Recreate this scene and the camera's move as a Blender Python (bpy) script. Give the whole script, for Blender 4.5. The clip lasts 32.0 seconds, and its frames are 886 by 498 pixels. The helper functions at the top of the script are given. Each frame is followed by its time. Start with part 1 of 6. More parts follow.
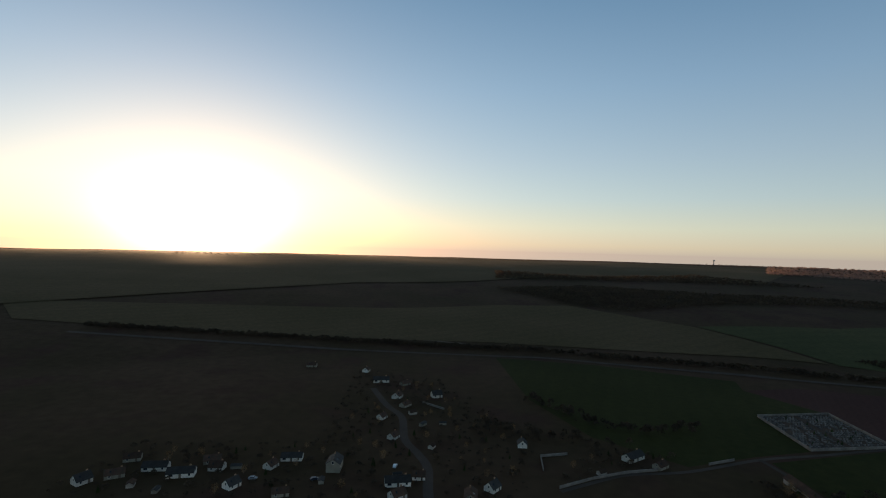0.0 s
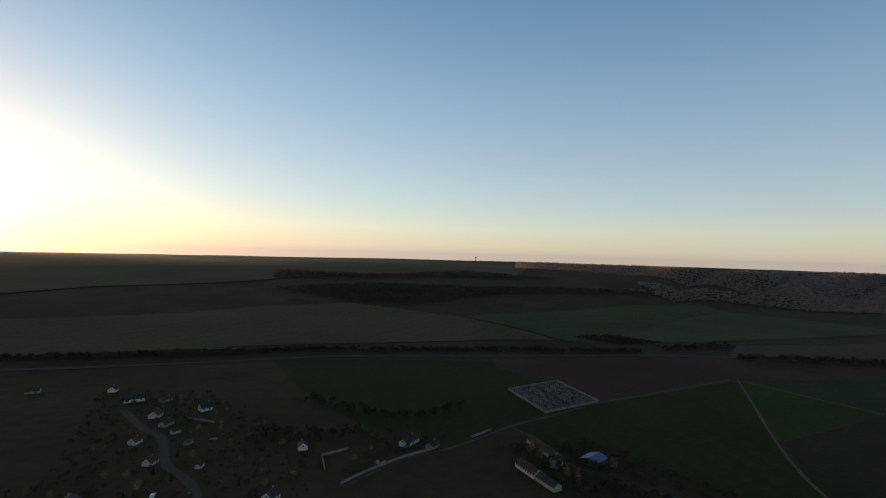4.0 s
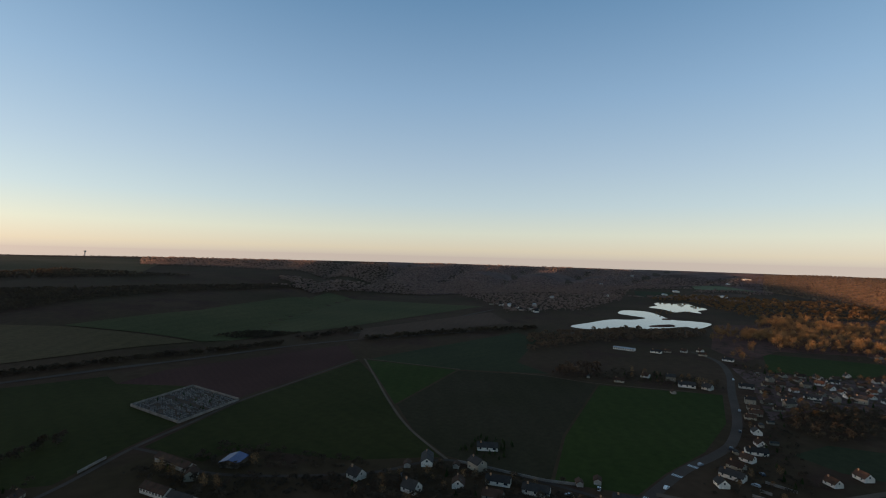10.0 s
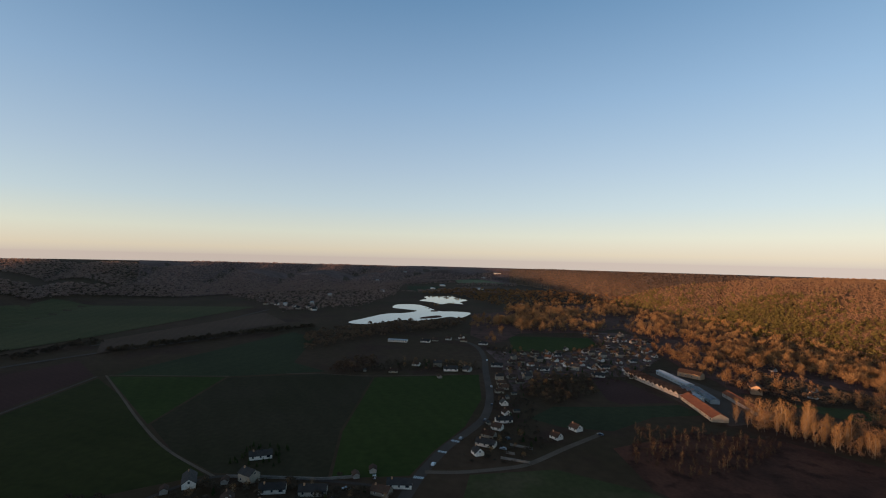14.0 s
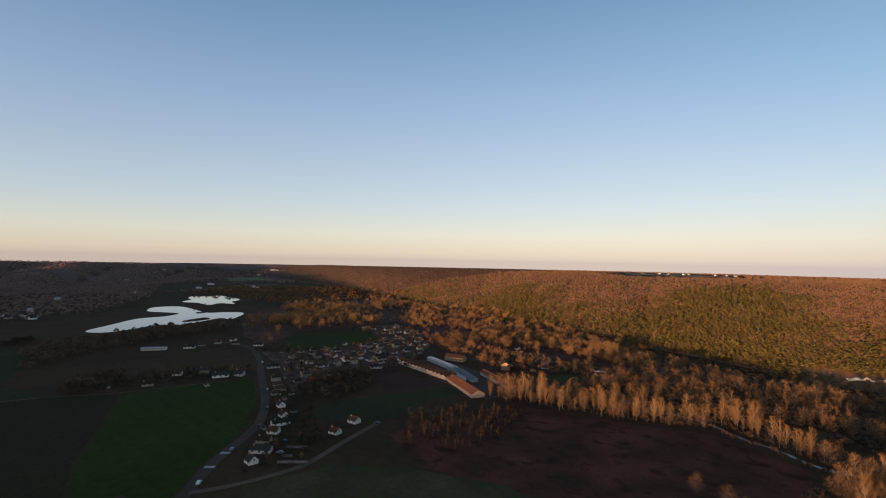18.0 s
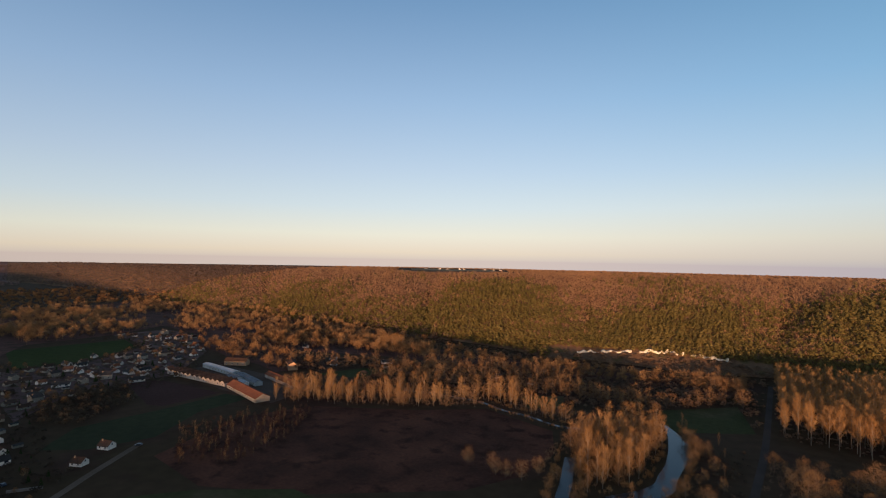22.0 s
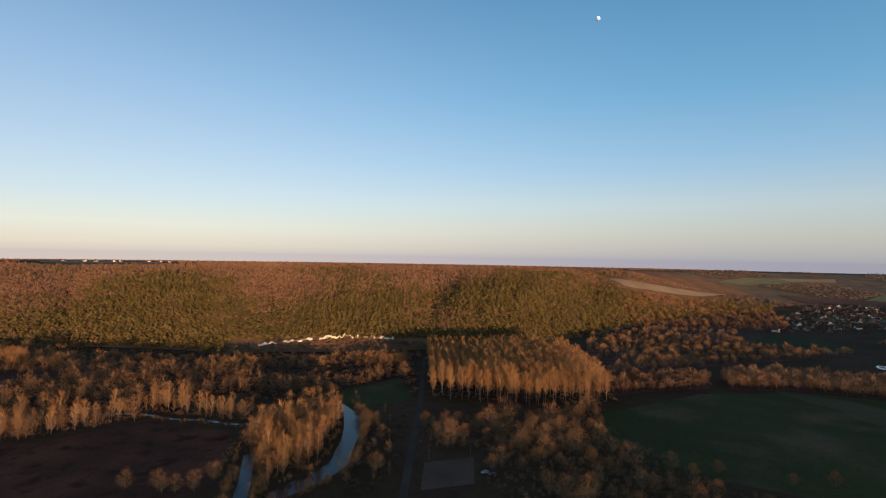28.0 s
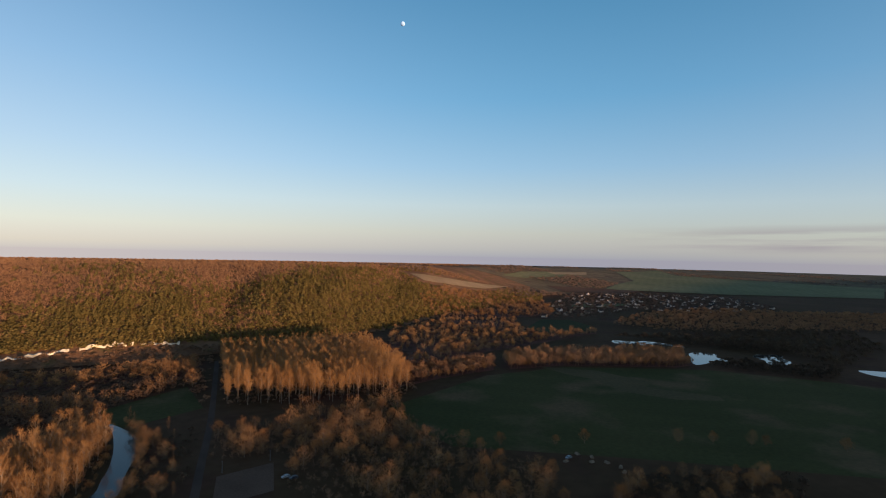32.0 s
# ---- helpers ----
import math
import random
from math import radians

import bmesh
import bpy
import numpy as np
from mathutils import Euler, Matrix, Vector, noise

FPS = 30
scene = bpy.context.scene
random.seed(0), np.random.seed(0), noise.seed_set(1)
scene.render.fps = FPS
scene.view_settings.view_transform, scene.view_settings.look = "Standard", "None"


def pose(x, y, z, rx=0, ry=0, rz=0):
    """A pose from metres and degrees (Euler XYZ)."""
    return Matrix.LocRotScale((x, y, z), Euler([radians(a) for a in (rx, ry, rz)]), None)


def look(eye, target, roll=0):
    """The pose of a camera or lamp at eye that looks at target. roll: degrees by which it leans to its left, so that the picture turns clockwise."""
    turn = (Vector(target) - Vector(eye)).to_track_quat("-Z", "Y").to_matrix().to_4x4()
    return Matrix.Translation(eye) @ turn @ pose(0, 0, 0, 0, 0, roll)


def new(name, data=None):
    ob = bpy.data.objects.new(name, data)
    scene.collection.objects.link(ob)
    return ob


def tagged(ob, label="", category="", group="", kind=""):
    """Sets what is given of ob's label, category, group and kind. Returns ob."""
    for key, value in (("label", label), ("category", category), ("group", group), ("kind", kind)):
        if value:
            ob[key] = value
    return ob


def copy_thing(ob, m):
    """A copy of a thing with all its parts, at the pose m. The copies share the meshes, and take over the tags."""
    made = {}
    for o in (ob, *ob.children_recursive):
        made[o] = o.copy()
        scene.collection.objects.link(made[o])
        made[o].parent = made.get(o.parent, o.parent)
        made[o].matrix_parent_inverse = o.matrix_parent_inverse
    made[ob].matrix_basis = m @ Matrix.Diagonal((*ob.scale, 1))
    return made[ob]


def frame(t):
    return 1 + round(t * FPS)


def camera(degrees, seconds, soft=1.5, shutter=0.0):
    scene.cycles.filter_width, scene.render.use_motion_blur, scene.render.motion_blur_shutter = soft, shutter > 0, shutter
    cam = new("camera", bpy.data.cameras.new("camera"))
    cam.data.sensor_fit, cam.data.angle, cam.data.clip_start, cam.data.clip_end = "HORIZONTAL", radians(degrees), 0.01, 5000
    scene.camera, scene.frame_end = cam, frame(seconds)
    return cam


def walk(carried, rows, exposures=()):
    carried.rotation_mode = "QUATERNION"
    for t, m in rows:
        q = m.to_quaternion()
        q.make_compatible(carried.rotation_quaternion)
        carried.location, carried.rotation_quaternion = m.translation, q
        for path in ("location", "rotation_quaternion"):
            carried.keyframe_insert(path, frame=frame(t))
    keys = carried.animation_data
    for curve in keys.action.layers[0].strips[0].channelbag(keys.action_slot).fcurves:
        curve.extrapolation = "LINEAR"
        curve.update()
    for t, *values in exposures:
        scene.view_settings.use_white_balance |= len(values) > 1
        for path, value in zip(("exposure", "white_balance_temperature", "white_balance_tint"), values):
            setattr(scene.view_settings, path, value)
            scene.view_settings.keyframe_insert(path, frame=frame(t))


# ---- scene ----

# ---------------- camera ----------------
EYE = 115.0
# seconds, bearing (clockwise from +y), pitch, roll
TURNS = ((0.0, 360.00, 0.07, 1.57), (0.5, 363.04, 0.13, 1.53), (1.0, 366.39, 0.20, 1.51), (1.5, 369.58, 0.26, 1.51), (2.0, 372.56, 0.29, 1.51), (2.5, 375.50, 0.30, 1.50), (3.0, 378.48, 0.32, 1.50), (3.5, 381.62, 0.39, 1.52), (5.5, 394.00, 0.60, 1.40), (6.0, 397.15, 0.59, 1.38), (6.5, 400.51, 0.61, 1.37), (7.0, 404.11, 0.65, 1.39), (7.5, 407.66, 0.69, 1.44), (8.0, 411.10, 0.73, 1.51), (8.5, 414.61, 0.77, 1.56), (9.0, 418.12, 0.79, 1.56), (9.5, 421.22, 0.83, 1.53), (10.0, 424.24, 0.88, 1.50), (10.5, 427.10, 0.94, 1.47), (11.0, 430.04, 0.98, 1.45), (11.5, 433.77, 1.02, 1.42), (12.0, 437.39, 1.04, 1.39), (12.5, 439.95, 1.06, 1.38), (13.0, 442.98, 1.10, 1.38), (13.5, 445.94, 1.15, 1.36), (14.0, 449.35, 1.18, 1.33), (14.5, 452.81, 1.22, 1.30), (16.5, 465.36, 1.27, 1.20), (17.0, 468.47, 1.26, 1.16), (17.5, 471.39, 1.25, 1.14), (18.0, 474.28, 1.25, 1.14), (18.5, 477.18, 1.26, 1.14), (19.0, 480.12, 1.28, 1.13), (19.5, 483.07, 1.29, 1.10), (20.0, 486.33, 1.31, 1.09), (20.5, 489.61, 1.32, 1.09), (21.0, 492.37, 1.33, 1.11), (21.5, 495.11, 1.32, 1.12), (22.0, 498.11, 1.28, 1.10), (22.5, 500.95, 1.23, 1.07), (23.0, 504.39, 1.19, 1.06), (23.5, 507.64, 1.19, 1.06), (24.0, 510.64, 1.19, 1.06), (24.5, 513.52, 1.17, 1.03), (25.0, 516.33, 1.10, 1.00), (25.5, 519.86, 1.02, 0.98), (27.5, 530.83, 0.90, 1.05), (28.0, 533.46, 0.88, 1.05), (28.5, 536.38, 0.86, 1.04), (29.0, 539.39, 0.85, 1.04), (29.5, 542.28, 0.85, 1.06), (30.0, 544.84, 0.85, 1.07), (30.5, 547.42, 0.84, 1.10), (31.0, 550.24, 0.83, 1.13), (31.5, 553.03, 0.83, 1.18), (32.0, 555.62, 0.84, 1.23))


def aim(bearing, pitch, roll):
    b, p = radians(bearing), radians(pitch)
    way = Vector((math.sin(b) * math.cos(p), math.cos(b) * math.cos(p), math.sin(p)))
    eye = Vector((0, 0, EYE))
    return look(eye, eye + way * 100, roll)


cam = camera(83.3, 32.0, soft=1.1)
walk(cam, [(t, aim(b, p, r)) for t, b, p, r in TURNS], EXPOSURES := ((0.0, 0.62, 6600, 2), (6.0, 0.86, 6600, 3), (10.0, 0.91, 6600, 5), (14.0, 0.92, 6600, 7), (18.0, 0.92, 6750, 11), (24.0, 0.90, 6500, 10), (28.0, 0.92, 6300, 7), (32.0, 0.92, 6250, 6)))

# ---------------- sky and sun ----------------
SUN_BEARING, SUN_HEIGHT, GLOW_HEIGHT = 334.0, 1.5, 2.7
# square root of the height's sine, and the sky's colour there: across from the sun, and opposite to it
SKY_SIDE = ((0.0, (0.64, 0.56, 0.52)), (0.12, (0.74, 0.69, 0.58)), (0.22, (0.67, 0.735, 0.71)), (0.32, (0.495, 0.63, 0.775)), (0.42, (0.39, 0.525, 0.73)), (0.55, (0.25, 0.405, 0.65)),
            (0.685, (0.115, 0.255, 0.480)), (0.80, (0.075, 0.155, 0.285)), (1.0, (0.040, 0.085, 0.16)))
SKY_ANTI = ((0.0, (0.385, 0.39, 0.475)), (0.12, (0.44, 0.475, 0.50)), (0.22, (0.47, 0.52, 0.54)), (0.32, (0.445, 0.56, 0.67)), (0.42, (0.26, 0.465, 0.71)), (0.55, (0.105, 0.345, 0.615)),
            (0.685, (0.040, 0.235, 0.455)), (0.80, (0.055, 0.145, 0.275)), (1.0, (0.036, 0.082, 0.155)))
GLOW = ((0.0055, 3.4, (1.0, 0.93, 0.66)), (0.045, 0.46, (1.0, 0.95, 0.68)), (0.22, 0.10, (0.86, 0.98, 0.98)))


def rgb(c):
    return (c[0], c[1], c[2], 1.0)


def bearing_vector(bearing, height):
    b, h = radians(bearing), radians(height)
    return Vector((math.sin(b) * math.cos(h), math.cos(b) * math.cos(h), math.sin(h)))


def make_world():
    """Evening sky: pale at the horizon, deep blue above, white about the sun, a grey-violet belt and thin cloud opposite to it."""
    world = bpy.data.worlds.new("evening_sky")
    scene.world = world
    world.use_nodes = True
    nt = world.node_tree
    n, l = nt.nodes, nt.links
    n.clear()

    def math_node(kind, a, b=None, c=None, clamp=False):
        node = n.new("ShaderNodeMath")
        node.operation, node.use_clamp = kind, clamp
        for i, v in enumerate((a, b, c)):
            if v is None:
                continue
            if isinstance(v, (int, float)):
                node.inputs[i].default_value = v
            else:
                l.new(v, node.inputs[i])
        return node.outputs[0]

    def vector_node(kind, a, b):
        node = n.new("ShaderNodeVectorMath")
        node.operation = kind
        for i, v in enumerate((a, b)):
            if isinstance(v, tuple):
                node.inputs[i].default_value = v
            elif v is not None:
                l.new(v, node.inputs[i])
        return node.outputs["Value"] if kind == "DOT_PRODUCT" else node.outputs[0]

    def ramp(fac, stops):
        node = n.new("ShaderNodeValToRGB")
        e = node.color_ramp.elements
        e[0].position, e[0].color = stops[0][0], rgb(stops[0][1])
        e[1].position, e[1].color = stops[-1][0], rgb(stops[-1][1])
        for p, c in stops[1:-1]:
            e.new(p).color = rgb(c)
        l.new(fac, node.inputs["Fac"])
        return node.outputs["Color"]

    def mixed(kind, fac, a, b):
        node = n.new("ShaderNodeMix")
        node.data_type, node.blend_type, node.clamp_result = "RGBA", kind, False
        for key, v in (("Factor", fac), ("A", a), ("B", b)):
            sock = next(s for s in node.inputs if s.name == key and (key == "Factor" and s.type == "VALUE" or s.type == "RGBA"))
            if isinstance(v, (int, float)):
                sock.default_value = v
            elif isinstance(v, tuple):
                sock.default_value = rgb(v)
            else:
                l.new(v, sock)
        return next(s for s in node.outputs if s.type == "RGBA")

    way = n.new("ShaderNodeTexCoord").outputs["Generated"]
    xyz = n.new("ShaderNodeSeparateXYZ")
    l.new(way, xyz.inputs[0])
    up = math_node("SQRT", math_node("MAXIMUM", xyz.outputs["Z"], 0.0))
    side = ramp(up, SKY_SIDE)
    anti = ramp(up, SKY_ANTI)
    s = bearing_vector(SUN_BEARING, 0)
    v = bearing_vector(212, 0)
    away = vector_node("DOT_PRODUCT", way, (v.x, v.y, 0.0))
    base = mixed("MIX", math_node("POWER", math_node("MAXIMUM", away, 0.0), 2.2), side, anti)
    # the sky is deepest at right angles to the sun
    along = vector_node("DOT_PRODUCT", way, (s.x, s.y, 0.0))
    depth = n.new("ShaderNodeVectorMath")
    depth.operation = "SCALE"
    l.new(base, depth.inputs[0])
    l.new(math_node("MULTIPLY_ADD", math_node("MULTIPLY", along, along), 0.20, 0.88), depth.inputs["Scale"])
    base = depth.outputs[0]
    # thin cloud low in the south
    c = bearing_vector(236, 0)
    near = math_node("MULTIPLY", math_node("SUBTRACT", vector_node("DOT_PRODUCT", way, (c.x, c.y, 0.0)), 0.93), 14.0, None, True)
    band = math_node("MULTIPLY", math_node("SUBTRACT", xyz.outputs["Z"], 0.012), 60.0, None, True)
    fade = math_node("MULTIPLY", math_node("SUBTRACT", 0.066, xyz.outputs["Z"]), 60.0, None, True)
    nz = n.new("ShaderNodeTexNoise")
    nz.inputs["Scale"].default_value, nz.inputs["Detail"].default_value = 2.2, 5.0
    l.new(vector_node("MULTIPLY", way, (1.6, 1.6, 26.0)), nz.inputs["Vector"])
    wisp = math_node("MULTIPLY", math_node("SUBTRACT", nz.outputs["Fac"], 0.41), 5.0, None, True)
    cloud = math_node("MULTIPLY", math_node("MULTIPLY", near, wisp), math_node("MULTIPLY", band, fade))
    base = mixed("MIX", math_node("MULTIPLY", cloud, 0.95), base, (0.29, 0.30, 0.38))
    # brightness about the sun
    low = vector_node("MULTIPLY", vector_node("SUBTRACT", way, (0.0, 0.0, math.sin(radians(GLOW_HEIGHT)))), (1.0, 1.0, 1.7))
    unit = n.new("ShaderNodeVectorMath")
    unit.operation = "NORMALIZE"
    l.new(low, unit.inputs[0])
    dot = vector_node("DOT_PRODUCT", unit.outputs[0], (s.x, s.y, 0.0))
    off = math_node("SUBTRACT", 1.0, dot)
    total = base
    for width, power, colour in GLOW:
        g = math_node("MULTIPLY", math_node("POWER", 2.718, math_node("MULTIPLY", off, -1.0 / width)), power)
        tint = n.new("ShaderNodeVectorMath")
        tint.operation = "SCALE"
        tint.inputs[0].default_value = colour
        l.new(g, tint.inputs["Scale"])
        total = mixed("ADD", 1.0, total, tint.outputs[0])
    sky = n.new("ShaderNodeTexSky")
    sky.sky_type = "NISHITA"
    sky.sun_disc = False
    sky.sun_elevation = radians(SUN_HEIGHT)
    sky.sun_rotation = radians(SUN_BEARING)
    sky.altitude = 150
    first, second, both, out = n.new("ShaderNodeBackground"), n.new("ShaderNodeBackground"), n.new("ShaderNodeAddShader"), n.new("ShaderNodeOutputWorld")
    l.new(sky.outputs[0], first.inputs["Color"])
    first.inputs["Strength"].default_value = 0.05
    l.new(total, second.inputs["Color"])
    second.inputs["Strength"].default_value = 0.485
    l.new(first.outputs[0], both.inputs[0])
    l.new(second.outputs[0], both.inputs[1])
    l.new(both.outputs[0], out.inputs["Surface"])


make_world()
sun = new("sun", bpy.data.lights.new("sun", "SUN"))
sun.data.energy, sun.data.angle, sun.data.color = 5.0, radians(0.5), (1.0, 0.58, 0.335)
sun.matrix_world = look(bearing_vector(SUN_BEARING, SUN_HEIGHT) * 3000, (0, 0, 0))

# ---------------- materials ----------------
def surface(name, a, b, big=0.05, small=1.5, rough=0.9, bump=0.3, vary=0.0, rows=None, metal=0.0, spec=0.03, fine=0.35, stain=None):
    """Two colours mixed by a broad noise, broken up by a fine one, with relief. vary: change from object to object. rows: period in
    metres and turn in degrees of sown lines. stain: a third colour in patches."""
    m = bpy.data.materials.new(name)
    m.use_nodes = True
    nt = m.node_tree
    n, l = nt.nodes, nt.links
    bsdf = n["Principled BSDF"]
    bsdf.inputs["Roughness"].default_value = rough
    bsdf.inputs["Metallic"].default_value = metal
    bsdf.inputs["Specular IOR Level"].default_value = spec
    co = n.new("ShaderNodeTexCoord")
    nb, ns = n.new("ShaderNodeTexNoise"), n.new("ShaderNodeTexNoise")
    nb.inputs["Scale"].default_value, nb.inputs["Detail"].default_value = big, 4.0
    ns.inputs["Scale"].default_value, ns.inputs["Detail"].default_value = small, 3.0
    l.new(co.outputs["Object"], nb.inputs["Vector"])
    l.new(co.outputs["Object"], ns.inputs["Vector"])
    ramp = n.new("ShaderNodeValToRGB")
    ramp.color_ramp.elements[0].position, ramp.color_ramp.elements[0].color = 0.34, rgb(a)
    ramp.color_ramp.elements[1].position, ramp.color_ramp.elements[1].color = 0.66, rgb(b)
    l.new(nb.outputs["Fac"], ramp.inputs["Fac"])
    colour = ramp.outputs["Color"]

    def times(colour, value, low, high):
        rng = n.new("ShaderNodeMapRange")
        rng.inputs["To Min"].default_value, rng.inputs["To Max"].default_value = low, high
        l.new(value, rng.inputs["Value"])
        mul = n.new("ShaderNodeVectorMath")
        mul.operation = "SCALE"
        l.new(colour, mul.inputs[0])
        l.new(rng.outputs[0], mul.inputs["Scale"])
        return mul.outputs[0]

    if stain:
        st, sr = n.new("ShaderNodeTexNoise"), n.new("ShaderNodeMapRange")
        st.inputs["Scale"].default_value, st.inputs["Detail"].default_value = big * 2.7, 5.0
        sr.inputs["From Min"].default_value, sr.inputs["From Max"].default_value = 0.52, 0.66
        mix = n.new("ShaderNodeMix")
        mix.data_type = "RGBA"
        l.new(co.outputs["Object"], st.inputs["Vector"])
        l.new(st.outputs["Fac"], sr.inputs["Value"])
        l.new(sr.outputs[0], mix.inputs["Factor"])
        l.new(colour, mix.inputs["A"])
        mix.inputs["B"].default_value = rgb(stain)
        colour = mix.outputs["Result"]
    if fine:
        colour = times(colour, ns.outputs["Fac"], 1 - fine, 1 + fine)
    if rows:
        turn, wave = n.new("ShaderNodeMapping"), n.new("ShaderNodeTexWave")
        turn.inputs["Rotation"].default_value[2] = radians(rows[1])
        wave.inputs["Scale"].default_value = 0.314 / rows[0]
        wave.inputs["Distortion"].default_value = 1.2
        wave.inputs["Detail Scale"].default_value = 0.02
        l.new(co.outputs["Object"], turn.inputs["Vector"])
        l.new(turn.outputs[0], wave.inputs["Vector"])
        colour = times(colour, wave.outputs["Fac"], 0.955, 1.025)
    if vary:
        info = n.new("ShaderNodeObjectInfo")
        colour = times(colour, info.outputs["Random"], 1 - vary, 1 + vary)
    l.new(colour, bsdf.inputs["Base Color"])
    if bump:
        bp = n.new("ShaderNodeBump")
        bp.inputs["Strength"].default_value, bp.inputs["Distance"].default_value = bump, 0.3
        l.new(ns.outputs["Fac"], bp.inputs["Height"])
        l.new(bp.outputs[0], bsdf.inputs["Normal"])
    return m


def foliage(name, a, b, c, rough=0.85):
    """Twigs and leaves: three colours, by object and by island."""
    m = bpy.data.materials.new(name)
    m.use_nodes = True
    n, l = m.node_tree.nodes, m.node_tree.links
    bsdf = n["Principled BSDF"]
    bsdf.inputs["Roughness"].default_value = rough
    bsdf.inputs["Specular IOR Level"].default_value = 0.0
    co, nz, geo, info = n.new("ShaderNodeTexCoord"), n.new("ShaderNodeTexNoise"), n.new("ShaderNodeNewGeometry"), n.new("ShaderNodeObjectInfo")
    nz.inputs["Scale"].default_value, nz.inputs["Detail"].default_value = 0.035, 3.0
    l.new(geo.outputs["Position"], nz.inputs["Vector"])
    add = n.new("ShaderNodeMath")
    add.operation = "MULTIPLY_ADD"
    l.new(geo.outputs["Random Per Island"], add.inputs[0])
    add.inputs[1].default_value = 0.16
    l.new(nz.outputs["Fac"], add.inputs[2])
    add2 = n.new("ShaderNodeMath")
    add2.operation = "MULTIPLY_ADD"
    l.new(info.outputs["Random"], add2.inputs[0])
    add2.inputs[1].default_value = 0.35
    l.new(add.outputs[0], add2.inputs[2])
    ramp = n.new("ShaderNodeValToRGB")
    e = ramp.color_ramp.elements
    e[0].position, e[0].color = 0.40, rgb(a)
    e[1].position, e[1].color = 1.05, rgb(c)
    mid = e.new(0.72)
    mid.color = rgb(b)
    e[-1].position = 1.0
    l.new(add2.outputs[0], ramp.inputs["Fac"])
    l.new(ramp.outputs["Color"], bsdf.inputs["Base Color"])
    # thin twigs and leaves let light through
    thin, mix, out = n.new("ShaderNodeBsdfTranslucent"), n.new("ShaderNodeMixShader"), n["Material Output"]
    l.new(ramp.outputs["Color"], thin.inputs["Color"])
    mix.inputs["Fac"].default_value = 0.42
    l.new(bsdf.outputs[0], mix.inputs[1])
    l.new(thin.outputs[0], mix.inputs[2])
    l.new(mix.outputs[0], out.inputs["Surface"])
    return m


def water_material(name="still_water", rough=0.04, gloss=0.5, ripple=0.14):
    m = surface(name, (0.010, 0.014, 0.016), (0.016, 0.020, 0.020), 0.02, 0.6, rough, 0.0, spec=gloss, fine=0.1)
    n, l = m.node_tree.nodes, m.node_tree.links
    co, nz, bp = n.new("ShaderNodeTexCoord"), n.new("ShaderNodeTexNoise"), n.new("ShaderNodeBump")
    nz.inputs["Scale"].default_value = 0.35
    bp.inputs["Strength"].default_value, bp.inputs["Distance"].default_value = ripple, 0.1
    l.new(co.outputs["Object"], nz.inputs["Vector"])
    l.new(nz.outputs["Fac"], bp.inputs["Height"])
    l.new(bp.outputs[0], n["Principled BSDF"].inputs["Normal"])
    return m


M_GROUND = surface("rough_grassland", (0.056, 0.035, 0.017), (0.083, 0.046, 0.027), 0.006, 0.12, stain=(0.064, 0.032, 0.021))
M_GREEN = surface("winter_wheat", (0.034, 0.033, 0.009), (0.044, 0.040, 0.012), 0.012, 0.2, rows=(16, 20))
M_BRIGHT = surface("bright_winter_wheat", (0.035, 0.045, 0.010), (0.046, 0.054, 0.013), 0.010, 0.2, rows=(14, 65))
M_TEAL = surface("young_rape", (0.039, 0.040, 0.019), (0.049, 0.049, 0.022), 0.010, 0.2, rows=(18, 110))
M_OLIVE = surface("thin_crop_on_soil", (0.040, 0.031, 0.014), (0.052, 0.037, 0.020), 0.010, 0.25, rows=(20, 60))
M_PLOUGH = surface("ploughed_soil", (0.064, 0.028, 0.022), (0.082, 0.037, 0.029), 0.012, 0.5, rows=(6, 30))
M_TAN = surface("stubble", (0.090, 0.052, 0.034), (0.115, 0.066, 0.044), 0.010, 0.3, rows=(12, 75))
# Both slope crops are paler than near ones, with haze in the colour.
M_SLOPE = surface("hazed_slope_crop", (0.095, 0.064, 0.030), (0.125, 0.080, 0.041), 0.006, 0.2, rows=(22, 60))
M_SLOPEGREEN = surface("hazed_slope_wheat", (0.068, 0.063, 0.026), (0.091, 0.077, 0.033), 0.006, 0.2, rows=(22, 80))
M_LITTER = surface("leaf_litter", (0.135, 0.074, 0.042), (0.205, 0.112, 0.062), 0.02, 0.4, stain=(0.115, 0.082, 0.035), bump=0.6)
# Floor of the far northern slope; its pale purple imitates haze.
M_FARFLOOR = surface("hazed_wood_floor", (0.125, 0.074, 0.062), (0.180, 0.106, 0.088), 0.006, 0.05, stain=(0.098, 0.062, 0.048), fine=0.45)
# Base set brighter than the near wheat to make up for grazing sun.
M_FARGREEN = surface("brightened_far_wheat", (0.125, 0.130, 0.066), (0.165, 0.160, 0.085), 0.004, 0.05, rows=(30, 40))
M_WOODFLOOR = surface("wood_floor", (0.090, 0.043, 0.032), (0.134, 0.062, 0.046), 0.03, 0.4, stain=(0.064, 0.037, 0.023), bump=0.6)
M_DRYGRASS = surface("dry_slope_grass", (0.105, 0.084, 0.050), (0.150, 0.115, 0.070), 0.008, 0.1, stain=(0.082, 0.056, 0.044), bump=0.5)
# Tan of the meadow's streaks: grazing sunlight given as colour.
M_SUNSTREAK = surface("sun_streaked_meadow", (0.074, 0.060, 0.030), (0.098, 0.074, 0.038), 0.02, 0.3)
M_PALE = surface("pale_stubble", (0.23, 0.165, 0.095), (0.29, 0.215, 0.13), 0.02, 0.3, rows=(14, 70))
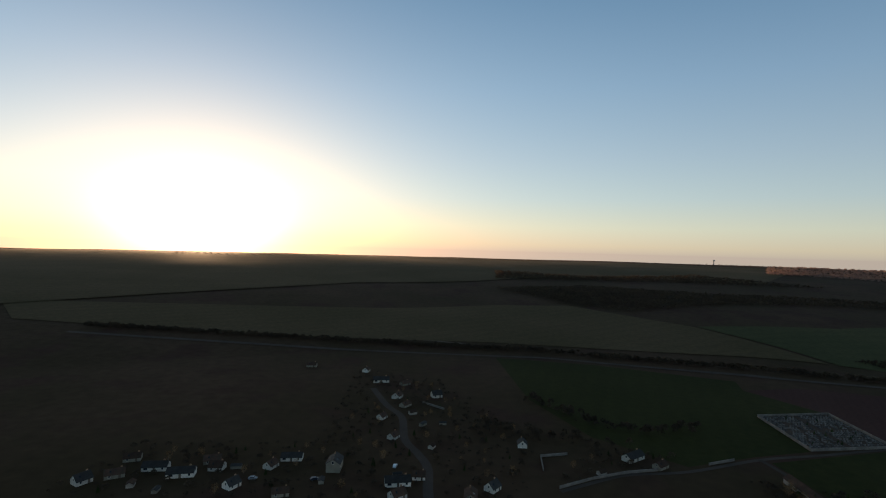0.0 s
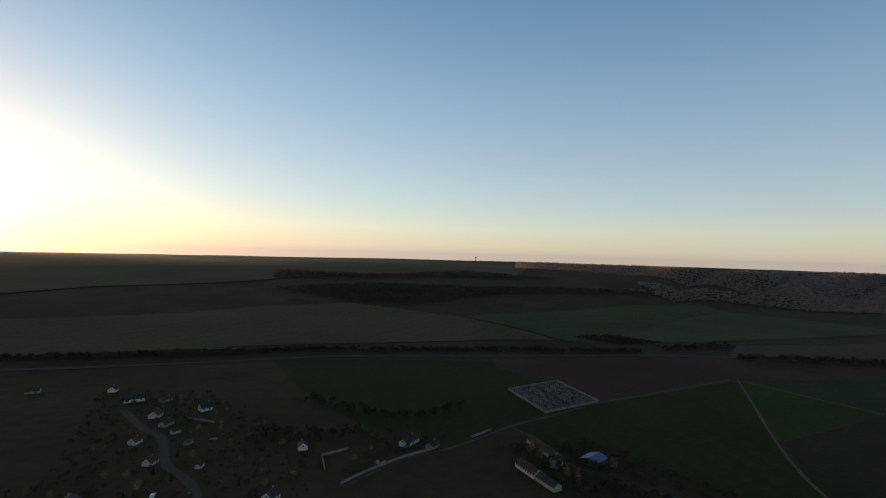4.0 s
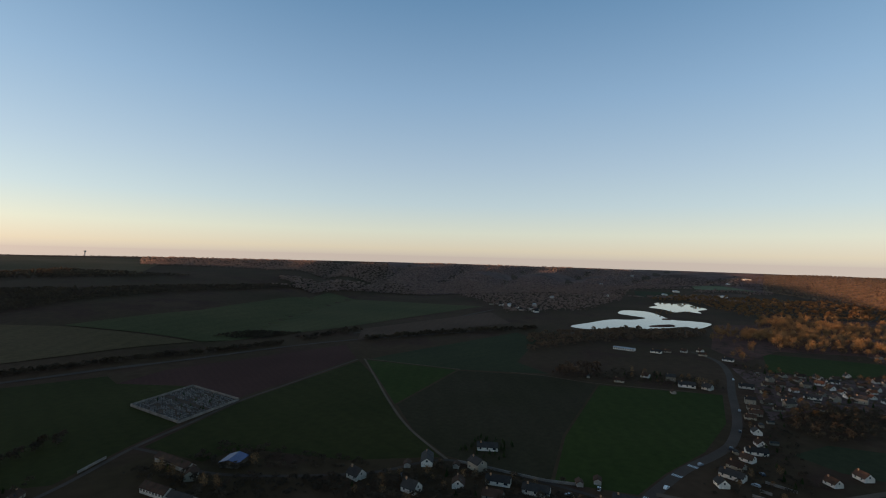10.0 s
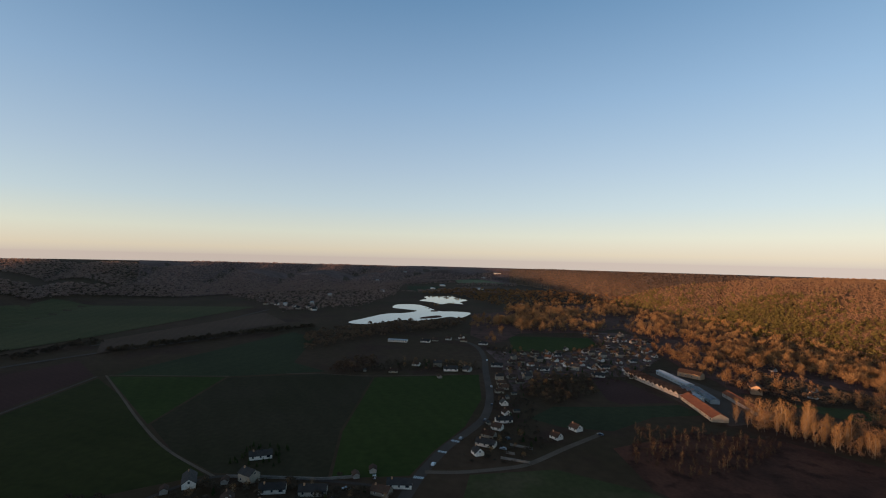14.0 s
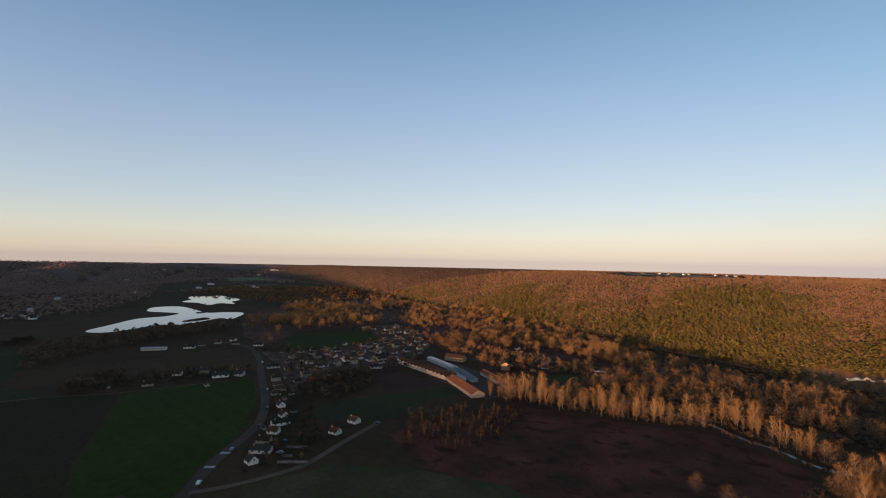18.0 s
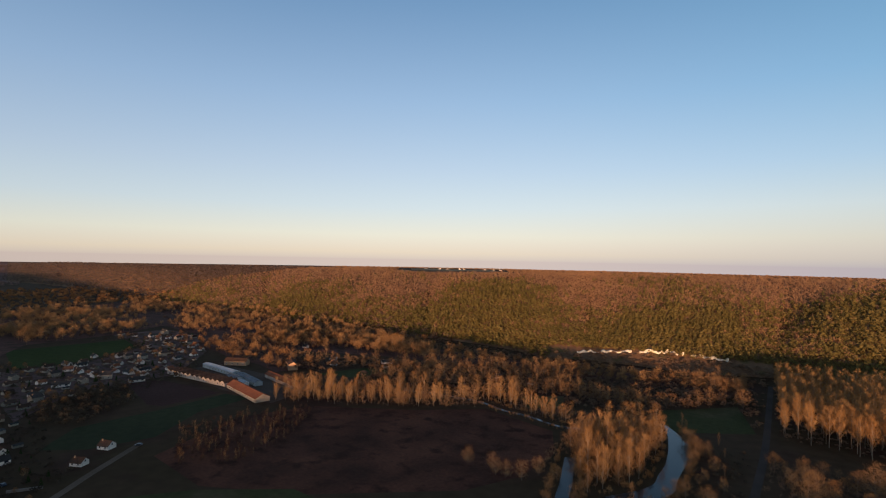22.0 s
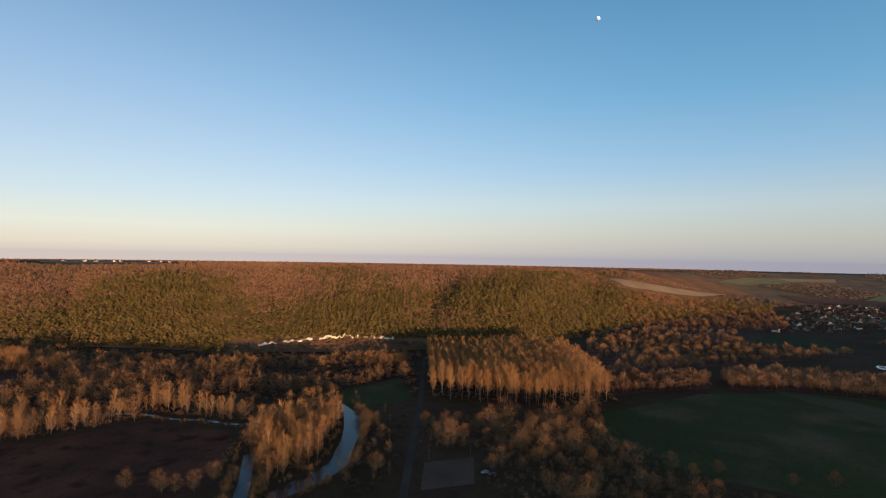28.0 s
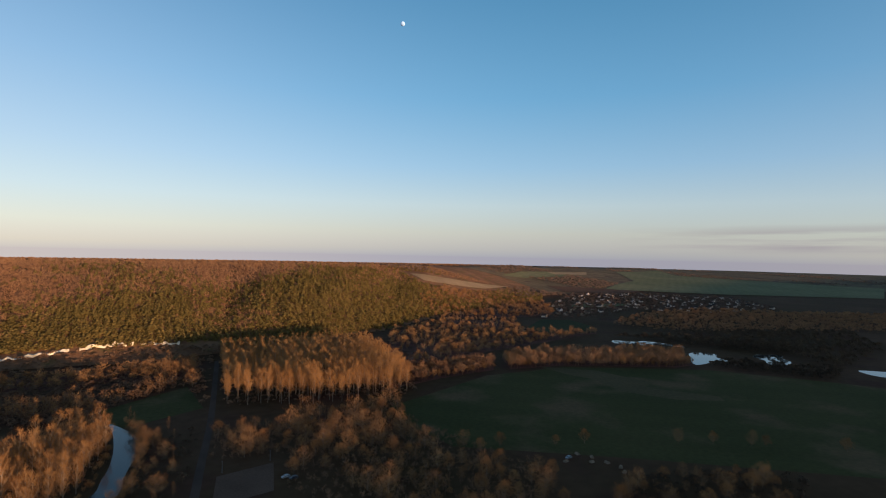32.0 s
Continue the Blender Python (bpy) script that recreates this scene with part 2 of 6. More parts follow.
# The brighter red tone imitates sunlit patches on the clearing's reed and bramble.
M_REED = surface("dead_reed_and_bramble", (0.066, 0.028, 0.019), (0.140, 0.052, 0.031), 0.03, 0.5, stain=(0.054, 0.022, 0.015), bump=0.8)
# The tan stain also stands for lit streaks on the river meadow.
M_PASTURE = surface("pasture", (0.047, 0.049, 0.018), (0.067, 0.061, 0.024), 0.006, 0.3, rows=(34, 118), stain=(0.107, 0.075, 0.040))
M_ROAD = surface("worn_asphalt", (0.074, 0.051, 0.040), (0.098, 0.068, 0.053), 0.05, 2.0, 0.75, 0.2)
# Darker copy of the worn asphalt; shade is put into its colour.
M_DARKROAD = surface("shaded_asphalt", (0.059, 0.041, 0.033), (0.080, 0.055, 0.044), 0.05, 2.0, 0.8, 0.2)
M_TRACK = surface("gravel_track", (0.120, 0.081, 0.057), (0.162, 0.110, 0.078), 0.05, 1.5, 0.9, 0.4)
M_YARD = surface("packed_gravel", (0.090, 0.057, 0.041), (0.120, 0.077, 0.056), 0.05, 1.0, 0.9, 0.4)
M_LINE = surface("road_paint", (0.62, 0.62, 0.60), (0.70, 0.70, 0.68), 0.5, 4.0, 0.6, 0.1, fine=0.15)
M_WATER = water_material()
M_RIVER = water_material("river_water", 0.12, 0.15, 0.03)
M_WHITE = surface("white_render", (0.624, 0.534, 0.450), (0.792, 0.690, 0.588), 0.25, 3.0, 0.85, 0.15, vary=0.3, fine=0.08, stain=(0.552, 0.468, 0.396))
M_CREAM = surface("cream_render", (0.252, 0.205, 0.155), (0.348, 0.287, 0.218), 0.25, 3.0, 0.85, 0.15, vary=0.25, fine=0.1)
M_STONE = surface("old_limestone", (0.336, 0.270, 0.216), (0.470, 0.380, 0.314), 0.3, 2.5, 0.9, 0.4, vary=0.15)
M_BRICK = surface("orange_brick", (0.40, 0.23, 0.13), (0.48, 0.29, 0.175), 0.4, 4.0, 0.85, 0.3, vary=0.08)
M_SLATE = surface("slate_roof", (0.040, 0.034, 0.031), (0.058, 0.049, 0.044), 0.3, 4.0, 0.7, 0.3, vary=0.25, spec=0.1)
M_TILE = surface("brown_tile_roof", (0.067, 0.038, 0.028), (0.106, 0.058, 0.040), 0.3, 4.0, 0.8, 0.4, vary=0.3, stain=(0.067, 0.050, 0.034))
M_RED = surface("orange_tile_roof", (0.20, 0.072, 0.040), (0.27, 0.100, 0.052), 0.2, 3.0, 0.8, 0.4, vary=0.15, stain=(0.20, 0.085, 0.05))
M_SHEET = surface("pale_sheet_roof", (0.28, 0.285, 0.30), (0.40, 0.405, 0.42), 0.15, 2.0, 0.5, 0.15, vary=0.1, stain=(0.38, 0.36, 0.35), spec=0.25)
M_GREYSHEET = surface("weathered_sheet_roof", (0.14, 0.14, 0.15), (0.20, 0.20, 0.21), 0.15, 2.0, 0.6, 0.15, vary=0.1, stain=(0.11, 0.10, 0.09))
M_GARDEN = surface("garden_soil_and_gravel", (0.117, 0.065, 0.053), (0.174, 0.101, 0.087), 0.05, 0.6, stain=(0.075, 0.056, 0.030), bump=0.5)
M_DARKBARK = surface("dark_bark", (0.075, 0.052, 0.036), (0.12, 0.082, 0.056), 0.8, 5.0, 0.9, 0.5, vary=0.3)
M_BLUE = surface("blue_steel_roof", (0.060, 0.075, 0.16), (0.085, 0.105, 0.21), 0.15, 2.0, 0.4, 0.1, spec=0.25)
M_GLASS = surface("window_glass", (0.02, 0.022, 0.026), (0.035, 0.038, 0.042), 0.5, 2.0, 0.08, 0.0, spec=0.5, fine=0.1)
M_DOOR = surface("painted_wood", (0.10, 0.07, 0.05), (0.20, 0.15, 0.11), 0.4, 4.0, 0.6, 0.1, vary=0.4)
M_WALL = surface("garden_wall_stone", (0.179, 0.145, 0.122), (0.269, 0.220, 0.186), 0.3, 2.0, 0.9, 0.4)
M_CHALK = surface("chalk", (0.50, 0.43, 0.33), (0.70, 0.63, 0.50), 0.08, 0.6, 0.9, 0.5, fine=0.15, stain=(0.42, 0.36, 0.24))
M_GRANITE = surface("grave_stone", (0.081, 0.068, 0.062), (0.218, 0.179, 0.155), 0.6, 4.0, 0.5, 0.1, vary=0.5)
M_TRUNK = surface("grey_bark", (0.15, 0.11, 0.08), (0.24, 0.18, 0.13), 0.8, 5.0, 0.9, 0.5, vary=0.2)
M_PALEBARK = surface("pale_bark", (0.20, 0.15, 0.105), (0.28, 0.22, 0.16), 0.8, 5.0, 0.85, 0.4, vary=0.15)
M_POPLAR = foliage("bare_poplar_twigs", (0.205, 0.103, 0.040), (0.279, 0.146, 0.056), (0.351, 0.194, 0.076))
M_ASH = foliage("bare_twigs", (0.211, 0.109, 0.050), (0.292, 0.158, 0.070), (0.372, 0.209, 0.092))
M_OAK = foliage("dead_oak_leaves", (0.191, 0.094, 0.043), (0.265, 0.139, 0.062), (0.339, 0.186, 0.084))
M_WOOD = foliage("bare_hill_wood", (0.205, 0.108, 0.062), (0.260, 0.144, 0.080), (0.320, 0.186, 0.100))
M_BRAMBLE = foliage("dead_bramble", (0.081, 0.042, 0.029), (0.115, 0.057, 0.038), (0.155, 0.078, 0.048))
# Greyed against M_WOOD so that distant trees look hazy.
M_SOUTHWOOD = foliage("haze_greyed_wood", (0.10, 0.068, 0.054), (0.145, 0.100, 0.078), (0.195, 0.138, 0.105))
M_DARKWOOD = foliage("bare_dark_wood", (0.055, 0.040, 0.030), (0.085, 0.060, 0.042), (0.12, 0.085, 0.055))
M_SCRUB = foliage("brown_scrub", (0.115, 0.071, 0.048), (0.167, 0.103, 0.067), (0.218, 0.138, 0.086))
# Lighter and cooler than the near woods: distance haze is put into the colour.
M_FARWOOD = foliage("hazed_bare_wood", (0.20, 0.125, 0.110), (0.28, 0.178, 0.150), (0.35, 0.235, 0.185))
M_PINE = foliage("pine_needles", (0.098, 0.080, 0.027), (0.140, 0.110, 0.038), (0.190, 0.142, 0.050))
M_EVERGREEN = foliage("evergreen_leaves", (0.022, 0.034, 0.012), (0.035, 0.050, 0.016), (0.06, 0.07, 0.022))
M_CAR = [surface(n, c, tuple(v * 1.1 for v in c), 0.5, 4.0, 0.3, 0.0, spec=0.5, fine=0.05) for n, c in (
    ("white_car_paint", (0.70, 0.70, 0.70)), ("grey_car_paint", (0.22, 0.23, 0.25)), ("dark_car_paint", (0.03, 0.035, 0.05)))]
M_TYRE = surface("tyre_rubber", (0.02, 0.02, 0.02), (0.03, 0.03, 0.03), 1.0, 8.0, 0.8, 0.1)
M_MOON = surface("moon_dust", (0.28, 0.48, 0.86), (0.36, 0.62, 1.0), 0.05, 0.15, 0.95, 0.0, fine=0.1)
M_CONCRETE = surface("pale_concrete", (0.36, 0.35, 0.33), (0.46, 0.45, 0.42), 0.2, 1.5, 0.85, 0.2)


# ---------------- mesh helpers ----------------
class Shape:
    """Vertices and faces of one mesh."""

    def __init__(self):
        self.v, self.f, self.m = [], [], []

    def add(self, verts, faces, slot=0):
        k = len(self.v)
        self.v += [tuple(p) for p in verts]
        self.f += [tuple(k + i for i in f) for f in faces]
        self.m += [slot] * len(faces)
        return self

    def box(self, x0, y0, z0, x1, y1, z1, slot=0):
        return self.add([(x0, y0, z0), (x1, y0, z0), (x1, y1, z0), (x0, y1, z0), (x0, y0, z1), (x1, y0, z1), (x1, y1, z1), (x0, y1, z1)],
                        [(3, 2, 1, 0), (4, 5, 6, 7), (0, 1, 5, 4), (1, 2, 6, 5), (2, 3, 7, 6), (3, 0, 4, 7)], slot)

    def tube(self, a, b, ra, rb, sides=5, slot=0, cap=False):
        a, b = Vector(a), Vector(b)
        w = (b - a).normalized()
        u = w.orthogonal().normalized()
        t = w.cross(u)
        ring = [(u * math.cos(i * math.tau / sides) + t * math.sin(i * math.tau / sides)) for i in range(sides)]
        faces = [(i, (i + 1) % sides, sides + (i + 1) % sides, sides + i) for i in range(sides)]
        if cap:
            faces.append(tuple(range(sides, 2 * sides)))
        return self.add([a + r * ra for r in ring] + [b + r * rb for r in ring], faces, slot)

    def mesh(self, name, *materials):
        me = bpy.data.meshes.new(name)
        me.from_pydata(self.v, [], self.f)
        for m in materials:
            me.materials.append(m)
        if len(materials) > 1:
            me.polygons.foreach_set("material_index", self.m)
        me.update()
        return me


def part(name, shape, material, parent, label=""):
    mats = material if isinstance(material, tuple) else (material,)
    ob = new(name, shape if isinstance(shape, bpy.types.Mesh) else shape.mesh(name, *mats))
    ob.parent = parent
    return tagged(ob, label)


def tri_mesh(name, verts, tris, material):
    me = bpy.data.meshes.new(name)
    verts, tris = np.asarray(verts, np.float32), np.asarray(tris, np.int32)
    me.vertices.add(len(verts))
    me.vertices.foreach_set("co", verts.ravel())
    me.loops.add(tris.size)
    me.loops.foreach_set("vertex_index", tris.ravel())
    me.polygons.add(len(tris))
    me.polygons.foreach_set("loop_start", np.arange(0, tris.size, 3, dtype=np.int32))
    me.update(calc_edges=True)
    me.materials.append(material)
    return me


# ---------------- the lie of the land ----------------
# bearing, where the slope starts and where it ends, in metres from the origin
SLOPES = ((-60, 560, 2500), (35, 560, 2500), (45, 760, 2700), (56, 1400, 2900), (80, 1900, 3500), (93, 3000, 4800), (100, 2200, 3500),
          (108, 1400, 2250), (120, 930, 1600), (135, 720, 1250), (150, 590, 1130), (165, 565, 1100), (180, 610, 1150), (190, 760, 1350),
          (200, 1050, 2000), (210, 1400, 2900), (222, 1900, 4000), (240, 2600, 4800), (262, 1200, 2700), (300, 560, 2500))
def terrain(x, y):
    x, y = np.asarray(x, float), np.asarray(y, float)
    d = np.hypot(x, y) + 1e-6
    az = (np.degrees(np.arctan2(x, y)) + 60) % 360 - 60
    b = np.array([r[0] for r in SLOPES] + [300.01]); lo = np.array([r[1] for r in SLOPES] + [560.]); hi = np.array([r[2] for r in SLOPES] + [2500.])
    # rounded between the bearings
    d0 = sum(np.interp((az + k + 60) % 360 - 60, b, lo) for k in (-4, -2, 0, 2, 4)) / 5
    d1 = sum(np.interp((az + k + 60) % 360 - 60, b, hi) for k in (-4, -2, 0, 2, 4)) / 5
    top = EYE - 0.0124 * d1 - 13
    s = np.clip((d - d0) / (d1 - d0), 0, 1)
    east = np.clip((az - 91) / 17, 0, 1) * np.clip((205 - az) / 12, 0, 1)
    front = 1 - (1 - s) ** 2.1
    west = np.clip((62 - az) / 16, 0, 1) + np.clip((az - 262) / 30, 0, 1)
    slow = west * (1 - (1 - s) ** 2.2) + (1 - west) * (0.62 * s + 0.38 * s * s * (3 - 2 * s))
    z = top * (east * (0.25 * s * s * (3 - 2 * s) + 0.75 * front) + (1 - east) * slow)
    # gullies in the eastern slope
    g = np.abs(np.sin(math.pi * (az - 154.0 - 1.5 * s) / 18.0)) ** 0.8 - 0.62
    g = g + 0.20 * (np.abs(np.sin(math.pi * (az + 1.6 * np.sin(az * 0.35) - 6.0 * s) / 5.3)) - 0.6)
    z = z + east * np.clip((201 - az) / 12, 0, 1) * 25.0 * g * np.sin(math.pi * s) * (1.15 - s) * np.clip(s * 3, 0, 1)
    # spurs of the far northern slope
    north = np.clip((az - 44) / 8, 0, 1) * np.clip((98 - az) / 6, 0, 1)
    z = z + north * 26.0 * (np.abs(np.sin(math.pi * (az - 5.0 * s) / 7.0)) - 0.62) * np.sin(math.pi * s)
    # low swells of the western fields
    z = z + (1 - east) * np.clip(s * 6, 0, 1) * (2.2 * np.sin(x / 310 + 0.6) * np.cos(y / 270) + 1.5 * np.sin(x / 140 + y / 190))
    z = z + 6.0 * np.clip((az - 4) / 16, 0, 1) * np.clip((74 - az) / 14, 0, 1) * s * s
    far = np.maximum(d - d1, 0)
    z = z - far * 0.0128
    return z


def ground_at(x, y):
    return float(terrain(x, y))


def curve_through(points, closed=False, steps=5):
    """A rounded line through the given corners."""
    p = [np.array(q, float) for q in points]
    n, out = len(p), []
    for i in range(n if closed else n - 1):
        a, b = p[i], p[(i + 1) % n]
        z = p[(i - 1) % n] if closed or i else a
        c = p[(i + 2) % n] if closed or i + 2 < n else b
        for k in range(steps):
            t = k / steps
            out.append(0.5 * (2 * a + (b - z) * t + (2 * z - 5 * a + 4 * b - c) * t * t + (3 * a - z - 3 * b + c) * t ** 3))
    return out if closed else out + [p[-1]]


def inside(x, y, poly):
    hit = np.zeros(np.shape(x), bool)
    for (ax, ay), (bx, by) in zip(poly, poly[1:] + poly[:1]):
        cross = ((ay > y) != (by > y)) & (x < (bx - ax) * (y - ay) / ((by - ay) or 1e-9) + ax)
        hit ^= cross
    return hit


def off_line(x, y, line):
    best = np.full(np.shape(x), 1e9)
    for (ax, ay), (bx, by) in zip(line, line[1:]):
        t = np.clip(((x - ax) * (bx - ax) + (y - ay) * (by - ay)) / ((bx - ax) ** 2 + (by - ay) ** 2), 0, 1)
        best = np.minimum(best, np.hypot(x - ax - t * (bx - ax), y - ay - t * (by - ay)))
    return best


def make_ground():
    rings = [12.0]
    while rings[-1] < 4900:
        rings.append(rings[-1] * 1.028)
    rings = np.array(rings)
    az = np.radians(np.arange(0, 360, 1.0))
    r, a = np.meshgrid(rings, az, indexing="ij")
    x, y = r * np.sin(a), r * np.cos(a)
    v = np.stack([x, y, terrain(x, y)], -1).reshape(-1, 3)
    nr, na = r.shape
    i, j = np.meshgrid(np.arange(nr - 1), np.arange(na), indexing="ij")
    p, q = i * na + j, i * na + (j + 1) % na
    t = np.concatenate([np.stack([p, p + na, q], -1).reshape(-1, 3), np.stack([q, p + na, q + na], -1).reshape(-1, 3)])
    v = np.concatenate([v, [[0, 0, 0.0]]])
    c = np.arange(na)
    t = np.concatenate([t, np.stack([np.full(na, len(v) - 1), c, (c + 1) % na], -1)])
    me = tri_mesh("ground", v, t, M_GROUND)
    me.polygons.foreach_set("use_smooth", np.ones(len(t), bool))
    tagged(new("ground", me), "rough winter grassland of a river valley and its plateaus", "ground", kind="structure")


make_ground()


def make_hillside(name, b0, b1, f0, f1, lift, material, label):
    """The floor of a wooded slope between two bearings."""
    az = np.radians(np.arange(b0, b1 + 0.1, 0.6))
    f = np.linspace(0, 1, 60)
    b = [r[0] for r in SLOPES]
    lo = np.interp(np.degrees(az), b, [r[1] for r in SLOPES])
    hi = np.interp(np.degrees(az), b, [r[2] for r in SLOPES])
    f0 = np.interp(np.degrees(az), (50, 62), (0.8, f0)) if b0 < 90 else np.full(len(az), f0)
    f1 = np.interp(np.degrees(az), (194, 206), (f1, 0.3)) if b0 == 97 else np.full(len(az), f1)
    r = lo[None] + 12 + (f0[None] + f[:, None] * (f1 - f0)[None]) * (hi - lo)[None]
    x, y = r * np.sin(az)[None], r * np.cos(az)[None]
    v = np.stack([x, y, terrain(x, y) + lift], -1).reshape(-1, 3)
    n, m = r.shape
    i, j = np.meshgrid(np.arange(n - 1), np.arange(m - 1), indexing="ij")
    p = i * m + j
    t = np.concatenate([np.stack([p, p + m, p + 1], -1).reshape(-1, 3), np.stack([p + 1, p + m, p + m + 1], -1).reshape(-1, 3)])
    tagged(new(name, tri_mesh(name, v, t, material)), label, "ground", kind="structure")


make_hillside("hillside_ground", 97, 206, 0.0, 1.25, 0.8, M_LITTER, "russet leaf litter of the wooded slope")
make_hillside("north_slope_ground", 58, 97.4, -0.05, 1.15, 1.2, M_FARFLOOR, "purple-brown floor of the far northern woods, paled for haze")
make_hillside("south_slope_ground", 193, 250, 0.14, 1.15, 0.5, M_DRYGRASS, "dry winter grass of the far southern slopes")


def drape(name, poly, material, lift, label, category, step=24.0, closed_curve=False, kind="structure"):
    """A flat patch laid on the land."""
    if closed_curve:
        poly = curve_through(poly, True, 4)
    bm = bmesh.new()
    bm.faces.new([bm.verts.new((p[0], p[1], 0)) for p in poly])
    xs, ys = [p[0] for p in poly], [p[1] for p in poly]
    for lo, hi, normal in ((min(xs), max(xs), (1, 0, 0)), (min(ys), max(ys), (0, 1, 0))):
        c = lo + step
        while c < hi:
            bmesh.ops.bisect_plane(bm, geom=bm.verts[:] + bm.edges[:] + bm.faces[:], plane_co=(c, c, 0), plane_no=normal)
            c += step
    bmesh.ops.triangulate(bm, faces=bm.faces[:])
    for v in bm.verts:
        v.co.z = ground_at(v.co.x, v.co.y) + lift
    bmesh.ops.recalc_face_normals(bm, faces=bm.faces[:])
    if sum(f.normal.z for f in bm.faces) < 0:
        bmesh.ops.reverse_faces(bm, faces=bm.faces[:])
    me = bpy.data.meshes.new(name)
    bm.to_mesh(me)
    bm.free()
    me.materials.append(material)
    return tagged(new(name, me), label, category, kind=kind)


def ribbon(name, line, width, material, lift, label, category, steps=6):
    pts = [np.array(p) for p in curve_through(line, steps=steps)]
    v, t = [], []
    for i, p in enumerate(pts):
        d = pts[min(i + 1, len(pts) - 1)] - pts[max(i - 1, 0)]
        side = np.array([d[1], -d[0]]) / np.hypot(*d) * width / 2
        for q in (p - side, p, p + side):
            v.append((q[0], q[1], ground_at(q[0], q[1]) + lift))
        if i:
            k = 3 * (i - 1)
            t += [(k, k + 1, k + 3), (k + 1, k + 4, k + 3), (k + 1, k + 2, k + 4), (k + 2, k + 5, k + 4)]
    return tagged(new(name, tri_mesh(name, v, t, material)), label, category, kind="structure")


